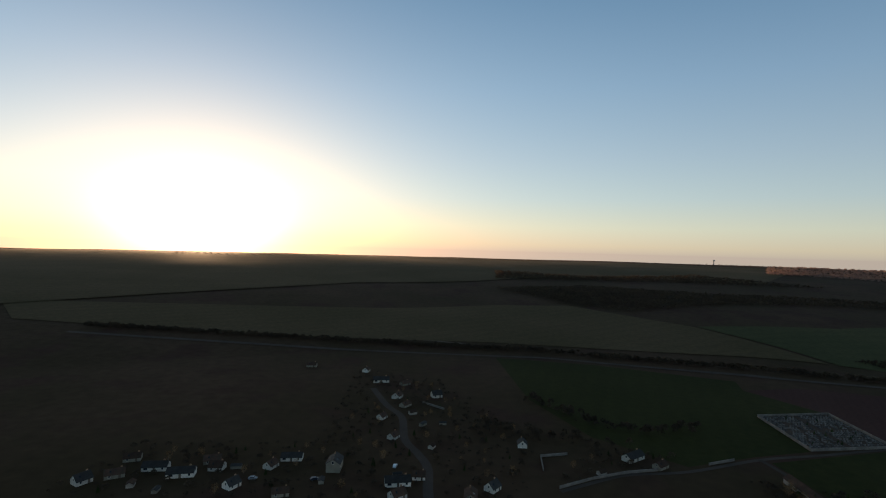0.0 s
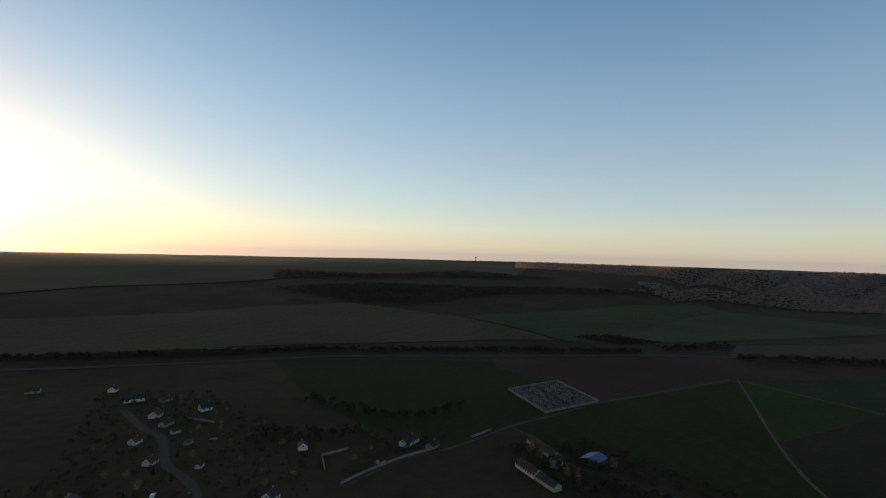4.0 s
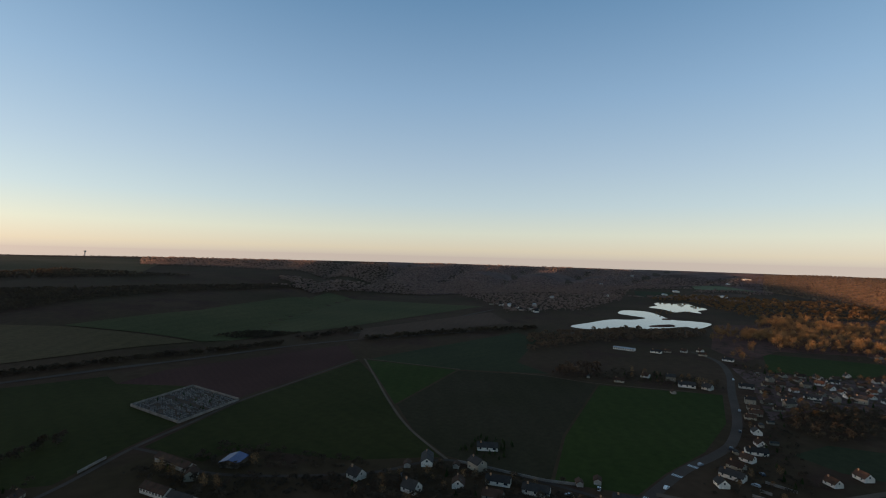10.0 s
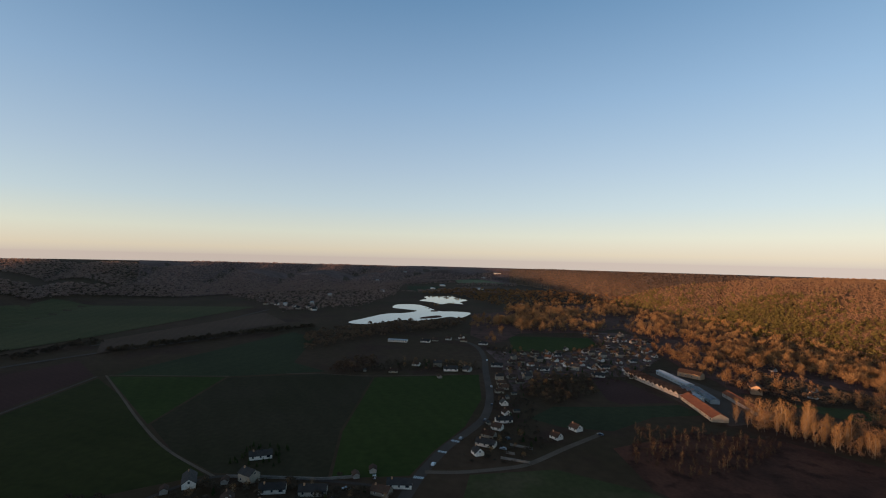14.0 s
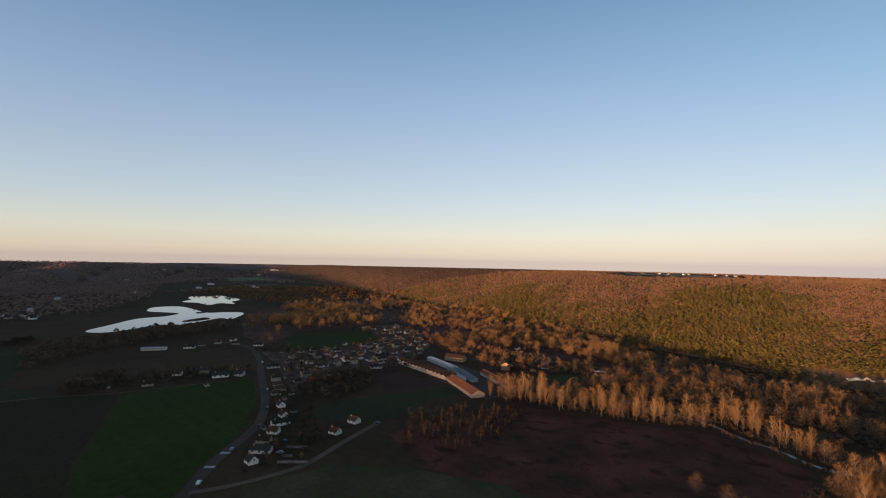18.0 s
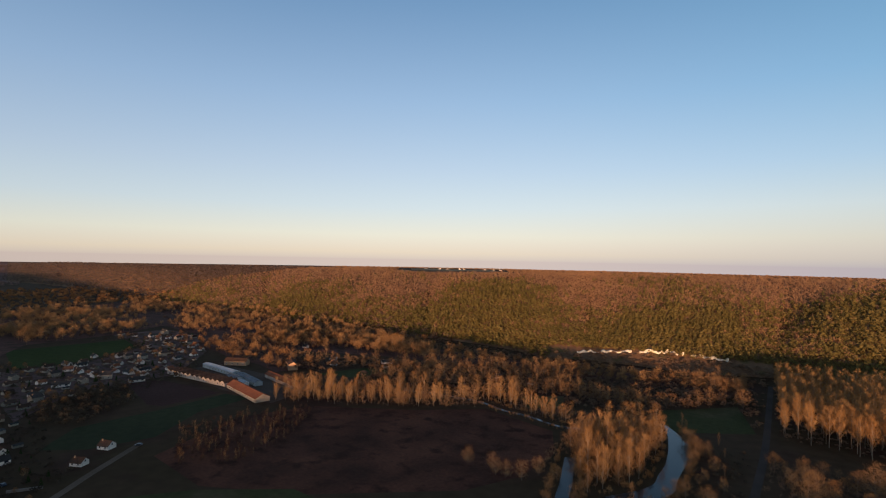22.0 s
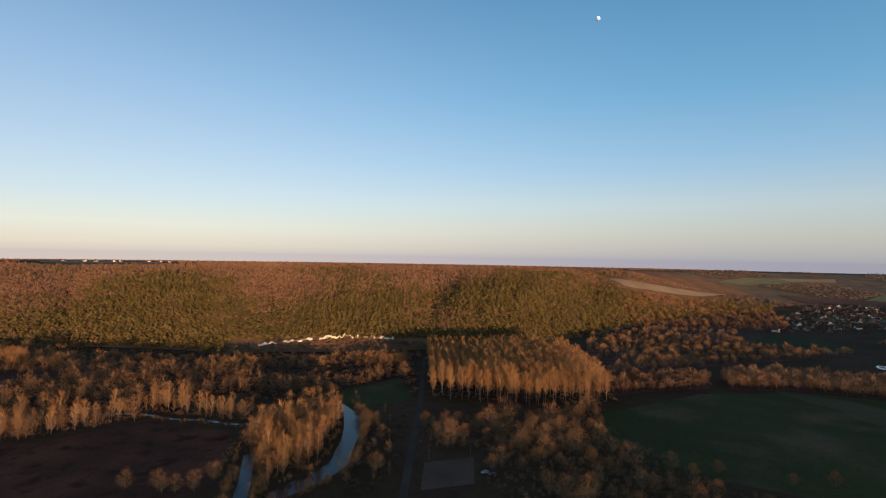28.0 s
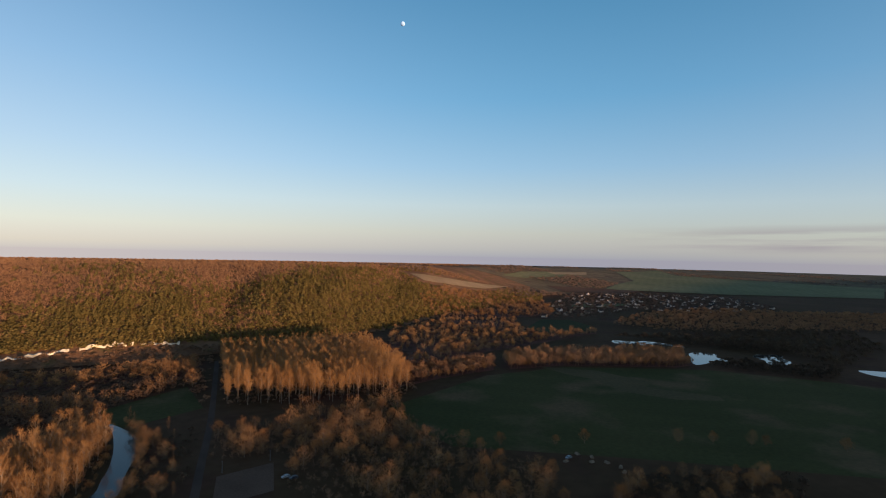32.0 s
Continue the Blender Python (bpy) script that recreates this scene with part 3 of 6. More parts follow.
# ---------------- fields ----------------
FIELDS = (
    ("field_1", M_GREEN, 0.030, [(188, 280), (279, 303), (449, 314), (400, 262), (310, 183), (260, 124), (231, 166), (214, 230), (190, 234)], "dark green winter wheat field"),
    ("field_2", M_BRIGHT, 0.045, [(457, 310), (466, 206), (334, 199)], "bright green triangle of winter wheat"),
    ("field_3", M_OLIVE, 0.030, [(334, 197), (465, 203), (490, 119), (480, 70), (330, 69), (260, 60), (263, 121), (289, 157)], "dull olive field of thin crop"),
    ("field_4", M_BRIGHT, 0.039, [(480, 68), (503, -33), (415, -30), (346, -14), (299, 7), (266, 18), (260, 58), (330, 67)], "bright green wheat field beside the road"),
    ("field_5", M_TEAL, 0.036, [(492, 305), (751, 231), (703, 186), (537, 164), (500, 120), (469, 205), (462, 308)], "blue-green field of young rape"),
    ("field_6", M_PLOUGH, 0.045, [(284, 312), (458, 324), (519, 384), (317, 443), (263, 431), (290, 372)], "brown ploughed field behind the cemetery"),
    ("field_7", M_GREEN, 0.051, [(60, 536), (158, 514), (274, 462), (263, 431), (290, 372), (231, 362), (223, 298), (184, 288), (137, 272), (96, 313), (70, 388)], "dark green field sloping to the highway"),
    ("field_8", M_SLOPEGREEN, 0.55, [(360, 702), (554, 695), (1031, 823), (1100, 424), (657, 474), (423, 528)], "wide green field beyond the highway"),
    ("field_9", M_SLOPE, 0.58, [(94, 872), (224, 872), (356, 698), (415, 530), (258, 566), (141, 592), (66, 604)], "olive field beyond the highway"),
    ("field_10", M_SLOPE, 0.61, [(-517, 600), (-314, 600), (-53, 606), (67, 605), (95, 871), (-73, 810), (-620, 700)], "dim field under the low sun"),
    ("field_11", M_TAN, 0.60, [(639, 444), (990, 362), (849, 272), (704, 336), (553, 390)], "tan stubble field along the upper road"),
    ("field_12", M_BRIGHT, 0.039, [(763, -94), (763, -216), (696, -210), (639, -143), (639, -85)], "green pasture behind the village"),
    ("field_13", M_TEAL, 0.033, [(368, -62), (399, -86), (403, -140), (413, -192), (387, -201), (378, -156), (345, -116), (350, -82)], "green paddock by the factory"),
    ("field_14", M_PLOUGH, 0.048, [(515, -147), (495, -172), (419, -190), (411, -143), (423, -136)], "ploughed plot beside the factory"),
    ("field_15", M_REED, 0.033, [(334, -223), (271, -272), (234, -314), (171, -306), (150, -271), (147, -230), (159, -195), (213, -137), (257, -107), (313, -105), (346, -171)], "marshy clearing of dead reed and bramble"),
    ("field_16", M_PASTURE, 0.054, [(269, -14), (279, -62), (254, -104), (220, -138), (120, -150), (90, -60), (180, 0)], "dark green meadow below the lane"),
    ("field_17", M_PASTURE, 0.042, [(-66, -376), (-174, -456), (-271, -476), (-416, -436), (-509, -359), (-600, -250), (-358, -171), (-187, -250), (-90, -290), (-71, -336)], "wide river meadow with sunlit streaks in its colour"),
    ("field_18", M_PALE, 1.6, [(-260, -1237), (-376, -1303), (-608, -1419), (-488, -1296), (-282, -1175)], "pale stubble field on the hilltop"),
    ("field_19", M_YARD, 0.042, [(40, -277), (13, -289), (11, -255), (37, -244)], "bare grey riding yard"),
    ("field_20", M_TEAL, 0.075, [(-357, -756), (-435, -857), (-487, -838), (-481, -761), (-462, -716), (-361, -693)], "green meadow at the foot of the far village"),
    ("field_22", M_YARD, 0.036, [(525, -195), (533, -240), (380, -262), (362, -205), (430, -195)], "paved factory yard"),
    ("field_30", M_GARDEN, 0.038, [(640, -50), (560, -60), (440, -60), (500, -105), (512, -190), (612, -260), (748, -306), (830, -290), (825, -215), (768, -222), (690, -216), (632, -145), (630, -80)], "garden plots and yards of the village"),
    ("field_34", M_PALE, 1.3, [(1070, -1051), (868, -1034), (772, -1083), (1117, -1537), (1378, -1585), (1569, -1542)], "pale stubble field on the eastern plateau"),
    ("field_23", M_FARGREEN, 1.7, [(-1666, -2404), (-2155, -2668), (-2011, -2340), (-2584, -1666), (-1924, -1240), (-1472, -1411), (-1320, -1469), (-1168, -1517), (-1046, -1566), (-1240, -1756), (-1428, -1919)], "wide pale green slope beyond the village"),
    ("field_24", M_FARGREEN, 1.6, [(-694, -1694), (-879, -1920), (-1185, -2132), (-1340, -2169), (-1050, -1888), (-793, -1732)], "pale green field on the far slope"),
    ("field_25", M_PALE, 1.8, [(-1054, -2032), (-1394, -2257), (-1300, -2100), (-1063, -1965)], "tan strip of stubble on the far slope"),
    ("field_26", M_TAN, 1.5, [(-825, -1590), (-920, -1583), (-1046, -1572), (-1160, -1520), (-983, -1400), (-923, -1440), (-810, -1430)], "brown field behind the far village"),
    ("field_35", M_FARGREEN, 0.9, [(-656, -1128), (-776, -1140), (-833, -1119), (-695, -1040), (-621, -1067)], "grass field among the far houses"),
    ("field_31", M_TEAL, 0.50, [(2082, 170), (2108, 38), (1831, 20), (1731, 135)], "green field far down the valley"),
    ("field_37", M_SLOPE, 1.3, [(-795, 423), (-579, 689), (-406, 870), (-194, 1103), (62, 1178), (277, 1301), (532, 1317), (784, 1208), (1352, 1861), (892, 2207), (334, 2377), (-331, 2357), (-956, 2147), (-1478, 1762), (-2031, 1080)], "wide olive field reaching the western skyline"),
    # Two strips laid on the meadow as painted bands of low sun.
    ("field_38", M_SUNSTREAK, 0.10, [(-270, -434), (-316, -373), (-346, -348), (-339, -335), (-300, -348), (-272, -378)], "tan streak of low sun painted across the river meadow"),
    ("field_39", M_SUNSTREAK, 0.09, [(-243, -484), (-295, -455), (-320, -399), (-289, -402), (-257, -442)], "paler sunlit streak painted on the river meadow"),
    ("field_36", M_TAN, 0.46, [(1980, -60), (2260, -120), (2230, -240), (1960, -180)], "tan field far down the valley"),
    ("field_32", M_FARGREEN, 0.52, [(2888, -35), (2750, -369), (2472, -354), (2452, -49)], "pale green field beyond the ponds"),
    ("field_33", M_TAN, 0.54, [(1509, 425), (1527, 329), (1387, 288), (1348, 370)], "tan stubble field far up the valley"),
    ("field_27", M_PASTURE, 0.045, [(136, -407), (92, -465), (68, -400), (104, -368), (115, -362)], "lawn among the riverside trees"),
    ("field_28", M_PASTURE, 0.045, [(235, -363), (209, -392), (190, -358), (212, -340)], "lawn behind the poplar belt"),
    ("field_29", M_PASTURE, 0.045, [(425, -283), (411, -339), (368, -353), (384, -304)], "meadow beside the mill"),
)
for name, mat, lift, poly, label in FIELDS:
    drape(name, poly, mat, lift, label, "field", 12.0 if name == "field_18" else 40.0 if lift > 1.1 else 20.0)

FAR_PLOTS = [f[3] for f in FIELDS if f[0] in ("field_23", "field_24", "field_25", "field_26", "field_35")]

# ---------------- roads and tracks ----------------
MAIN = [(215, 24), (257, 15), (281, 8), (311, -3), (347, -21), (376, -31), (429, -38), (513, -41), (602, -45), (674, -38), (726, -11)]
BRANCH = [(271, 10), (272, -9), (278, -32), (286, -49), (311, -75), (339, -106)]
LANE = [(60, 240), (82, 252), (100, 260), (135, 266), (184, 284), (226, 293), (279, 305), (342, 310), (456, 320)]
PATH_1 = [(461, 315), (394, 256), (335, 204), (292, 162), (258, 118)]
PATH_2 = [(462, 313), (466, 254), (470, 204)]
PATH_3 = [(486, 155), (489, 120), (486, 70), (501, -12)]
HIGHWAY = [(-420, 560), (-200, 560), (60, 544), (117, 540), (181, 520), (284, 489), (370, 462), (474, 432), (565, 390), (684, 316), (754, 277)]
UPPER = [(599, 429), (741, 396), (1050, 377)]
UPPER_2 = [(-195, 646), (-131, 636), (-63, 618), (30, 596)]
WEST = [(-2, 215), (-4, 237), (-5, 262), (-11, 280), (-20, 301), (-25, 340), (-38, 365), (-54, 408)]
FARM = [(184, 284), (186, 257), (183, 215), (220, 150), (258, 118), (257, 60), (250, 18)]
RIDE = [(40, -200), (44, -235), (50, -291), (59, -378), (81, -541), (86, -580)]
for name, line, width, mat, lift, label in (
        ("road_main", MAIN, 6.5, M_ROAD, 0.09, "grey asphalt village road"), ("road_branch", BRANCH, 4.2, M_TRACK, 0.10, "pale gravel lane"),
        ("road_lane", LANE, 2.8, M_ROAD, 0.095, "narrow asphalt lane past the cemetery"), ("track_1", PATH_1, 1.9, M_TRACK, 0.105, "pale field track"),
        ("track_2", PATH_2, 1.6, M_TRACK, 0.11, "grassy field edge track"), ("track_3", PATH_3, 1.4, M_TRACK, 0.115, "field edge track"),
        ("highway", HIGHWAY, 7.0, M_ROAD, 0.42, "two-lane highway along the foot of the slope"), ("road_upper", UPPER, 6.0, M_ROAD, 0.45, "country road between fields"),
        ("track_4", UPPER_2, 5.0, M_TRACK, 0.5, "pale track on the slope"), ("road_west", WEST, 5.0, M_ROAD, 0.095, "village street"),
        ("track_5", FARM, 2.8, M_DARKROAD, 0.11, "farm lane"), ("track_6", RIDE, 4.2, M_DARKROAD, 0.09, "straight road through the wood")):
    ribbon(name, line, width, mat, lift, label, "road" if "road" in name or name == "highway" else "track")
ROADS = [MAIN, BRANCH, LANE, WEST, FARM, RIDE, HIGHWAY]

# ---------------- water ----------------
POND = [(883, 175), (948, 155), (1028, 127), (1054, 88), (1102, 67), (1130, 95), (1161, 127), (1240, 124), (1250, 77), (1188, 46), (1106, 18), (1104, -20), (1079, -51), (985, -26), (1003, -7), (957, 26), (923, 56),
        (931, 88), (880, 122), (861, 151)]
POND_2 = [(1371, 77), (1440, 60), (1500, 72), (1547, 61), (1538, 22), (1576, -9), (1500, -28), (1420, -57), (1352, -34), (1292, -40), (1312, -6), (1275, 15), (1335, 42)]
CANAL = [(106, -196), (113, -210), (120, -225), (125, -238), (133, -256), (140, -272)]
CANAL_2 = [(104, -222), (97, -240), (88, -257), (87, -275), (90, -292), (92, -310), (97, -332), (108, -355), (120, -374)]
BEND = [(104, -218), (94, -235), (86, -250), (81, -267), (84, -284), (86, -301), (87, -316), (89, -336), (104, -358), (120, -375), (111, -353), (102, -326), (96, -301), (94, -284), (92, -271), (95, -258), (101, -246), (106, -235), (112, -216)]
RIVER = [(330, -300), (290, -318), (249, -326), (223, -321), (200, -322), (172, -318), (150, -330)]
drape("pond_1", POND, M_WATER, 0.06, "still pond mirroring the evening sky", "pond", 40, True)
drape("pond_2", POND_2, M_WATER, 0.06, "second pond behind a tree-grown bank", "pond", 40, True)
POND_3 = [(-430, -622), (-455, -606), (-470, -610), (-486, -590), (-500, -556), (-486, -562), (-470, -578), (-452, -574), (-440, -592), (-418, -600)]
POND_4 = [(-470, -520), (-492, -519), (-498, -506), (-484, -492), (-479, -470), (-458, -476), (-448, -466), (-424, -460), (-440, -486), (-452, -500)]
POND_5 = [(-548, -497), (-566, -494), (-580, -486), (-560, -470), (-552, -452), (-530, -440), (-514, -448), (-528, -466), (-532, -484)]
drape("pond_3", POND_3, M_WATER, 0.06, "pond among bare trees", "pond", 40, True)
drape("pond_4", POND_4, M_WATER, 0.06, "small pond at the meadow's edge", "pond", 40, True)
drape("pond_5", POND_5, M_WATER, 0.06, "small reedy pond beyond the meadow", "pond", 40, True)
drape("pond_6", [(-585, -402), (-605, -394), (-625, -380), (-606, -374), (-590, -362), (-576, -380)], M_WATER, 0.07, "bright far pond", "pond", 40, True)
REEDS = [[(978, 51), (1017, 22), (1009, 12), (987, 14), (960, 47)], [(1096, 36), (1120, 34), (1118, 20), (1098, 22)]]
for k, poly in enumerate(REEDS):
    drape("reed_bank_%d" % (k + 1), poly, M_REED, 0.35, "low brown reed bank in the pond", "reeds", 40, True)
ribbon("canal_1", CANAL, 6.5, M_RIVER, 0.08, "narrow arm of the river", "river")
drape("canal_2", BEND, M_RIVER, 0.09, "dark widening bend of the river", "river", 12, True)
ribbon("stream", RIVER, 3.2, M_RIVER, 0.085, "straight stream behind the clearing", "river")
WATERS = [(POND, 0), (POND_2, 0), (POND_3, 0), (POND_4, 0), (POND_5, 0)]
LAWNS = [f[3] for f in FIELDS if f[0] in ("field_12", "field_27", "field_28", "field_29")]
VALLEY_HOUSES = ((0, 446, -325, 40), (2, 399, -358, 80), (1, 286, -404, 30), (3, 413, -371, 60), (2, 251, -408, 100), (0, 469, -341, 20))

# white paint on the village road
road = bpy.data.objects["road_main"]


def paint(x, y, along, across, yaw, name):
    me = bpy.data.meshes.new(name)
    me.from_pydata([(-along / 2, -across / 2, 0), (along / 2, -across / 2, 0), (along / 2, across / 2, 0), (-along / 2, across / 2, 0)], [], [(0, 1, 2, 3)])
    me.materials.append(M_LINE)
    ob = new(name, me)
    ob.parent = road
    ob.matrix_basis = pose(x, y, ground_at(x, y) + 0.11, 0, 0, yaw)


for cx, cy, yaw in ((264, 13, -15), (318, -7, -25), (300, 1, -22)):
    for k in range(6):
        u = (k - 2.5) * 0.95
        paint(cx - math.sin(radians(yaw)) * u, cy + math.cos(radians(yaw)) * u, 2.8, 0.5, yaw, "stripe")


# ---------------- trees ----------------
rng = np.random.default_rng(7)


def twig(sh, base, way, length, width):
    """One thin triangle, as a fan of fine twigs."""
    way = Vector(way).normalized()
    side = way.orthogonal().normalized()
    side.rotate(Euler((0, 0, rng.uniform(0, 6.28))))
    side = (side - way * side.dot(way)).normalized() * width / 2
    base = Vector(base)
    sh.add([base - side, base + side, base + way * length], [(0, 1, 2)])


def bare_tree(height, radius, first, limbs, twigs, steep, width, length, stout=0.0105):
    """Trunk with limbs, and the twigs on them."""
    trunk, crown = Shape(), Shape()
    bend = [Vector((0, 0, 0))]
    for k in range(1, 6):
        bend.append(Vector((rng.normal(0, 0.12) * k * 0.5, rng.normal(0, 0.12) * k * 0.5, height * 0.92 * k / 5)))
    base = stout * height + 0.03
    for k in range(5):
        trunk.tube(bend[k], bend[k + 1], base * (1 - k / 5.3), base * (1 - (k + 1) / 5.3), 5)

    def on_trunk(f):
        k = min(int(f * 5), 4)
        return bend[k].lerp(bend[k + 1], f * 5 - k)

    sticks = []
    bound = []
    middle, half = height * (first + 1.0) / 2, height * (1.02 - first) / 2
    for i in range(limbs):
        v = -0.75 + 1.65 * (i + rng.uniform(0, 0.9)) / limbs
        a = i * 2.4 + rng.uniform(-0.5, 0.5)
        out = radius * math.sqrt(max(1 - v * v, 0.02)) * rng.uniform(0.55, 1.1)
        q = Vector((math.cos(a) * out, math.sin(a) * out, middle + half * v * rng.uniform(0.9, 1.05)))
        f = min(max((q.z - steep * out * rng.uniform(0.9, 1.2)) / (height * 0.92), first * 0.7), 0.94)
        p = on_trunk(f)
        mid = p.lerp(q, 0.5) + Vector((0, 0, -0.08 * out))
        r = base * (1 - f) * 0.55 + 0.035
        bound.append(len(trunk.v))
        trunk.tube(p, mid, r, r * 0.6, 4)
        trunk.tube(mid, q, r * 0.6, 0.025, 3)
        sticks += [(p, mid, 0.5), (mid, q, 1.0)]
    # grow the pieces together
    for k in [10 * i for i in range(1, 5)]:
        trunk.f += [(k + i, k + (i + 1) % 5, k - 5 + i) for i in range(5)]
        trunk.m += [0] * 5
    for k in bound:
        near = min(range(50), key=lambda i: (Vector(trunk.v[i]) - Vector(trunk.v[k])).length)
        trunk.f += [(k, k + 1, near), (k + 4, k + 5, k + 8)]
        trunk.m += [0, 0]
    sticks.append((on_trunk(0.8), on_trunk(1.0), 1.0))
    sticks = [s for s in sticks for _ in range(2 if s[2] > 0.9 else 1)]
    for k in range(twigs):
        p, q, w = sticks[k % len(sticks)]
        at = p.lerp(q, rng.uniform(0.25, 1.0)) + Vector((rng.normal(), rng.normal(), rng.normal())) * radius * 0.13
        d = (q - p).normalized()
        way = d * 0.5 + Vector((rng.normal() * 0.6, rng.normal() * 0.6, rng.normal() * 0.5 + 0.40 * steep))
        twig(crown, at, way, length * rng.uniform(0.5, 1.3), width * rng.uniform(0.7, 1.4))
    return trunk, crown


def leafy_tree(height, radius, leaves, size):
    """A short trunk, limbs, and clumps of withered leaves with gaps between."""
    trunk, crown = bare_tree(height * 0.92, radius * 0.9, 0.22, 12, 140, 0.75, 0.16, 1.6)
    clumps = []
    for k in range(44):
        a, e = rng.uniform(0, 6.28), rng.uniform(-0.35, 1.15)
        c = math.cos(e * 1.3)
        c *= rng.uniform(0.55, 1.3)
        clumps.append((Vector((math.cos(a) * c * radius * 0.72, math.sin(a) * c * radius * 0.72, rng.uniform(0.86, 1.12) * height * (0.58 + 0.33 * math.sin(e * 1.3)))), rng.uniform(0.18, 0.36) * radius))
    for k in range(leaves):
        c, r = clumps[k % len(clumps)]
        way = Vector((rng.normal(), rng.normal(), rng.normal())).normalized()
        at = c + way * r * rng.uniform(0.5, 1.0)
        twig(crown, at, Vector((rng.normal(), rng.normal(), rng.normal())), size * rng.uniform(0.8, 2.2), size * 0.6)
    return trunk, crown


def conifer(height, radius, tiers):
    trunk, crown = Shape(), Shape()
    trunk.tube((0, 0, 0), (0, 0, height * 0.9), 0.014 * height, 0.03, 5)
    for k in range(tiers):
        z = height * (0.18 + 0.80 * k / tiers)
        r = radius * (1 - k / tiers) ** 0.8 + 0.25
        for i in range(9):
            a = rng.uniform(0, 6.28)
            q = Vector((math.cos(a) * r, math.sin(a) * r, z - 0.25 * r))
            side = Vector((-math.sin(a), math.cos(a), 0)) * r * 0.32
            top = Vector((0, 0, z + height * 0.07))
            crown.add([top, q - side, q + side], [(0, 1, 2)])
    return trunk, crown


def tree_kind(name, bark, leaf, label, made):
    """One pattern tree with trunk and crown, kept far below ground until copied."""
    out = []
    for trunk, crown in made:
        out.append((trunk.mesh("trunk", bark), crown.mesh("crown", leaf)))
    return name, out, label


POPLARS = tree_kind("poplar", M_PALEBARK, M_POPLAR, "tall bare poplar lit golden by the low sun", [bare_tree(20, 3.3, 0.20, 18, 1300, 1.9, 0.06, 1.6) for _ in range(5)])
ASHES = tree_kind("bare_tree", M_TRUNK, M_ASH, "bare broad-crowned winter tree", [bare_tree(14.0, 6.2, 0.16, 20, 1400, 0.65, 0.065, 1.45) for _ in range(5)])
OAKS = tree_kind("oak", M_TRUNK, M_OAK, "oak keeping withered orange-brown leaves", [leafy_tree(11.0, 5.0, 1500, 0.30) for _ in range(5)])
BIRCHES = tree_kind("birch", M_DARKBARK, M_ASH, "slender bare birch with a thin trunk", [bare_tree(16, 1.9, 0.25, 16, 240, 2.2, 0.06, 1.4, 0.006) for _ in range(3)])
CONIFERS = tree_kind("conifer", M_TRUNK, M_EVERGREEN, "dark evergreen conifer with drooping boughs", [conifer(11, 2.6, 12) for _ in range(2)])


def plant(kind, x, y, scale=1.0, group="trees"):
    name, made, label = kind
    trunk, crown = made[int(rng.integers(len(made)))]
    root = tagged(new(name), label, "tree", group)
    s = scale * rng.uniform(0.85, 1.15)
    root.matrix_world = Matrix.Translation((x, y, ground_at(x, y))) @ Matrix.Rotation(rng.uniform(0, 6.28), 4, "Z") @ Matrix.Diagonal((s * rng.uniform(0.9, 1.1), s, s, 1))
    part("trunk", trunk, None, root)
    part("crown", crown, None, root)
    return root


def template(shapes):
    """Triangles of a pattern tree, and which of its two materials each has."""
    tri, slot = [], []
    for k, sh in enumerate(shapes):
        for f in sh.f:
            for i in range(1, len(f) - 1):
                tri.append([sh.v[f[0]], sh.v[f[i]], sh.v[f[i + 1]]])
                slot.append(k)
    return np.array(tri), np.array(slot, np.int32)


def grove(name, x, y, shapes, scale, bark, leaf, label):
    """Many alike trees joined into one object."""
    tpl = [template(s) for s in shapes]
    v, slots = [], []
    for a, b in zip(x, y):
        tri, slot = tpl[int(rng.integers(len(tpl)))]
        s, w = rng.uniform(*scale), rng.uniform(0, 6.28)
        c, d = math.cos(w) * s, math.sin(w) * s
        v.append(np.stack([a + tri[..., 0] * c - tri[..., 1] * d, b + tri[..., 0] * d + tri[..., 1] * c, ground_at(a, b) + tri[..., 2] * s], -1).reshape(-1, 3))
        slots.append(slot)
    v = np.concatenate(v)
    me = tri_mesh(name, v, np.arange(len(v)).reshape(-1, 3), bark)
    me.materials.append(leaf)
    me.polygons.foreach_set("material_index", np.concatenate(slots))
    return tagged(new(name, me), label, "trees", kind="stuff")


def clear_of(x, y, roads=4.0):
    ok = np.ones(np.shape(x), bool)
    for line in ROADS:
        ok &= off_line(x, y, line) > roads
    ok &= off_line(x, y, CANAL) > 5.0
    ok &= off_line(x, y, CANAL_2) > 8.5
    ok &= off_line(x, y, RIVER) > 4.5
    for poly in LAWNS:
        ok &= ~inside(x, y, poly)
    for _, hx_, hy_, _ in VALLEY_HOUSES:
        ok &= np.hypot(x - hx_, y - hy_) > 11
    for poly, _ in WATERS:
        ok &= ~inside(x, y, poly)
    return ok


def scatter(poly, gap, jitter=0.45, roads=4.0, turn=0.0):
    """Places on a shaken grid inside a plot."""
    xs, ys = [p[0] for p in poly], [p[1] for p in poly]
    cx, cy, r = (min(xs) + max(xs)) / 2, (min(ys) + max(ys)) / 2, math.hypot(max(xs) - min(xs), max(ys) - min(ys)) / 2
    u = np.arange(-r, r, gap)
    gx, gy = np.meshgrid(u, u)
    gx, gy = gx.ravel() + rng.uniform(-jitter, jitter, gx.size) * gap, gy.ravel() + rng.uniform(-jitter, jitter, gy.size) * gap
    c, s = math.cos(radians(turn)), math.sin(radians(turn))
    x, y = cx + c * gx - s * gy, cy + s * gx + c * gy
    keep = inside(x, y, poly) & clear_of(x, y, roads)
    return x[keep], y[keep]


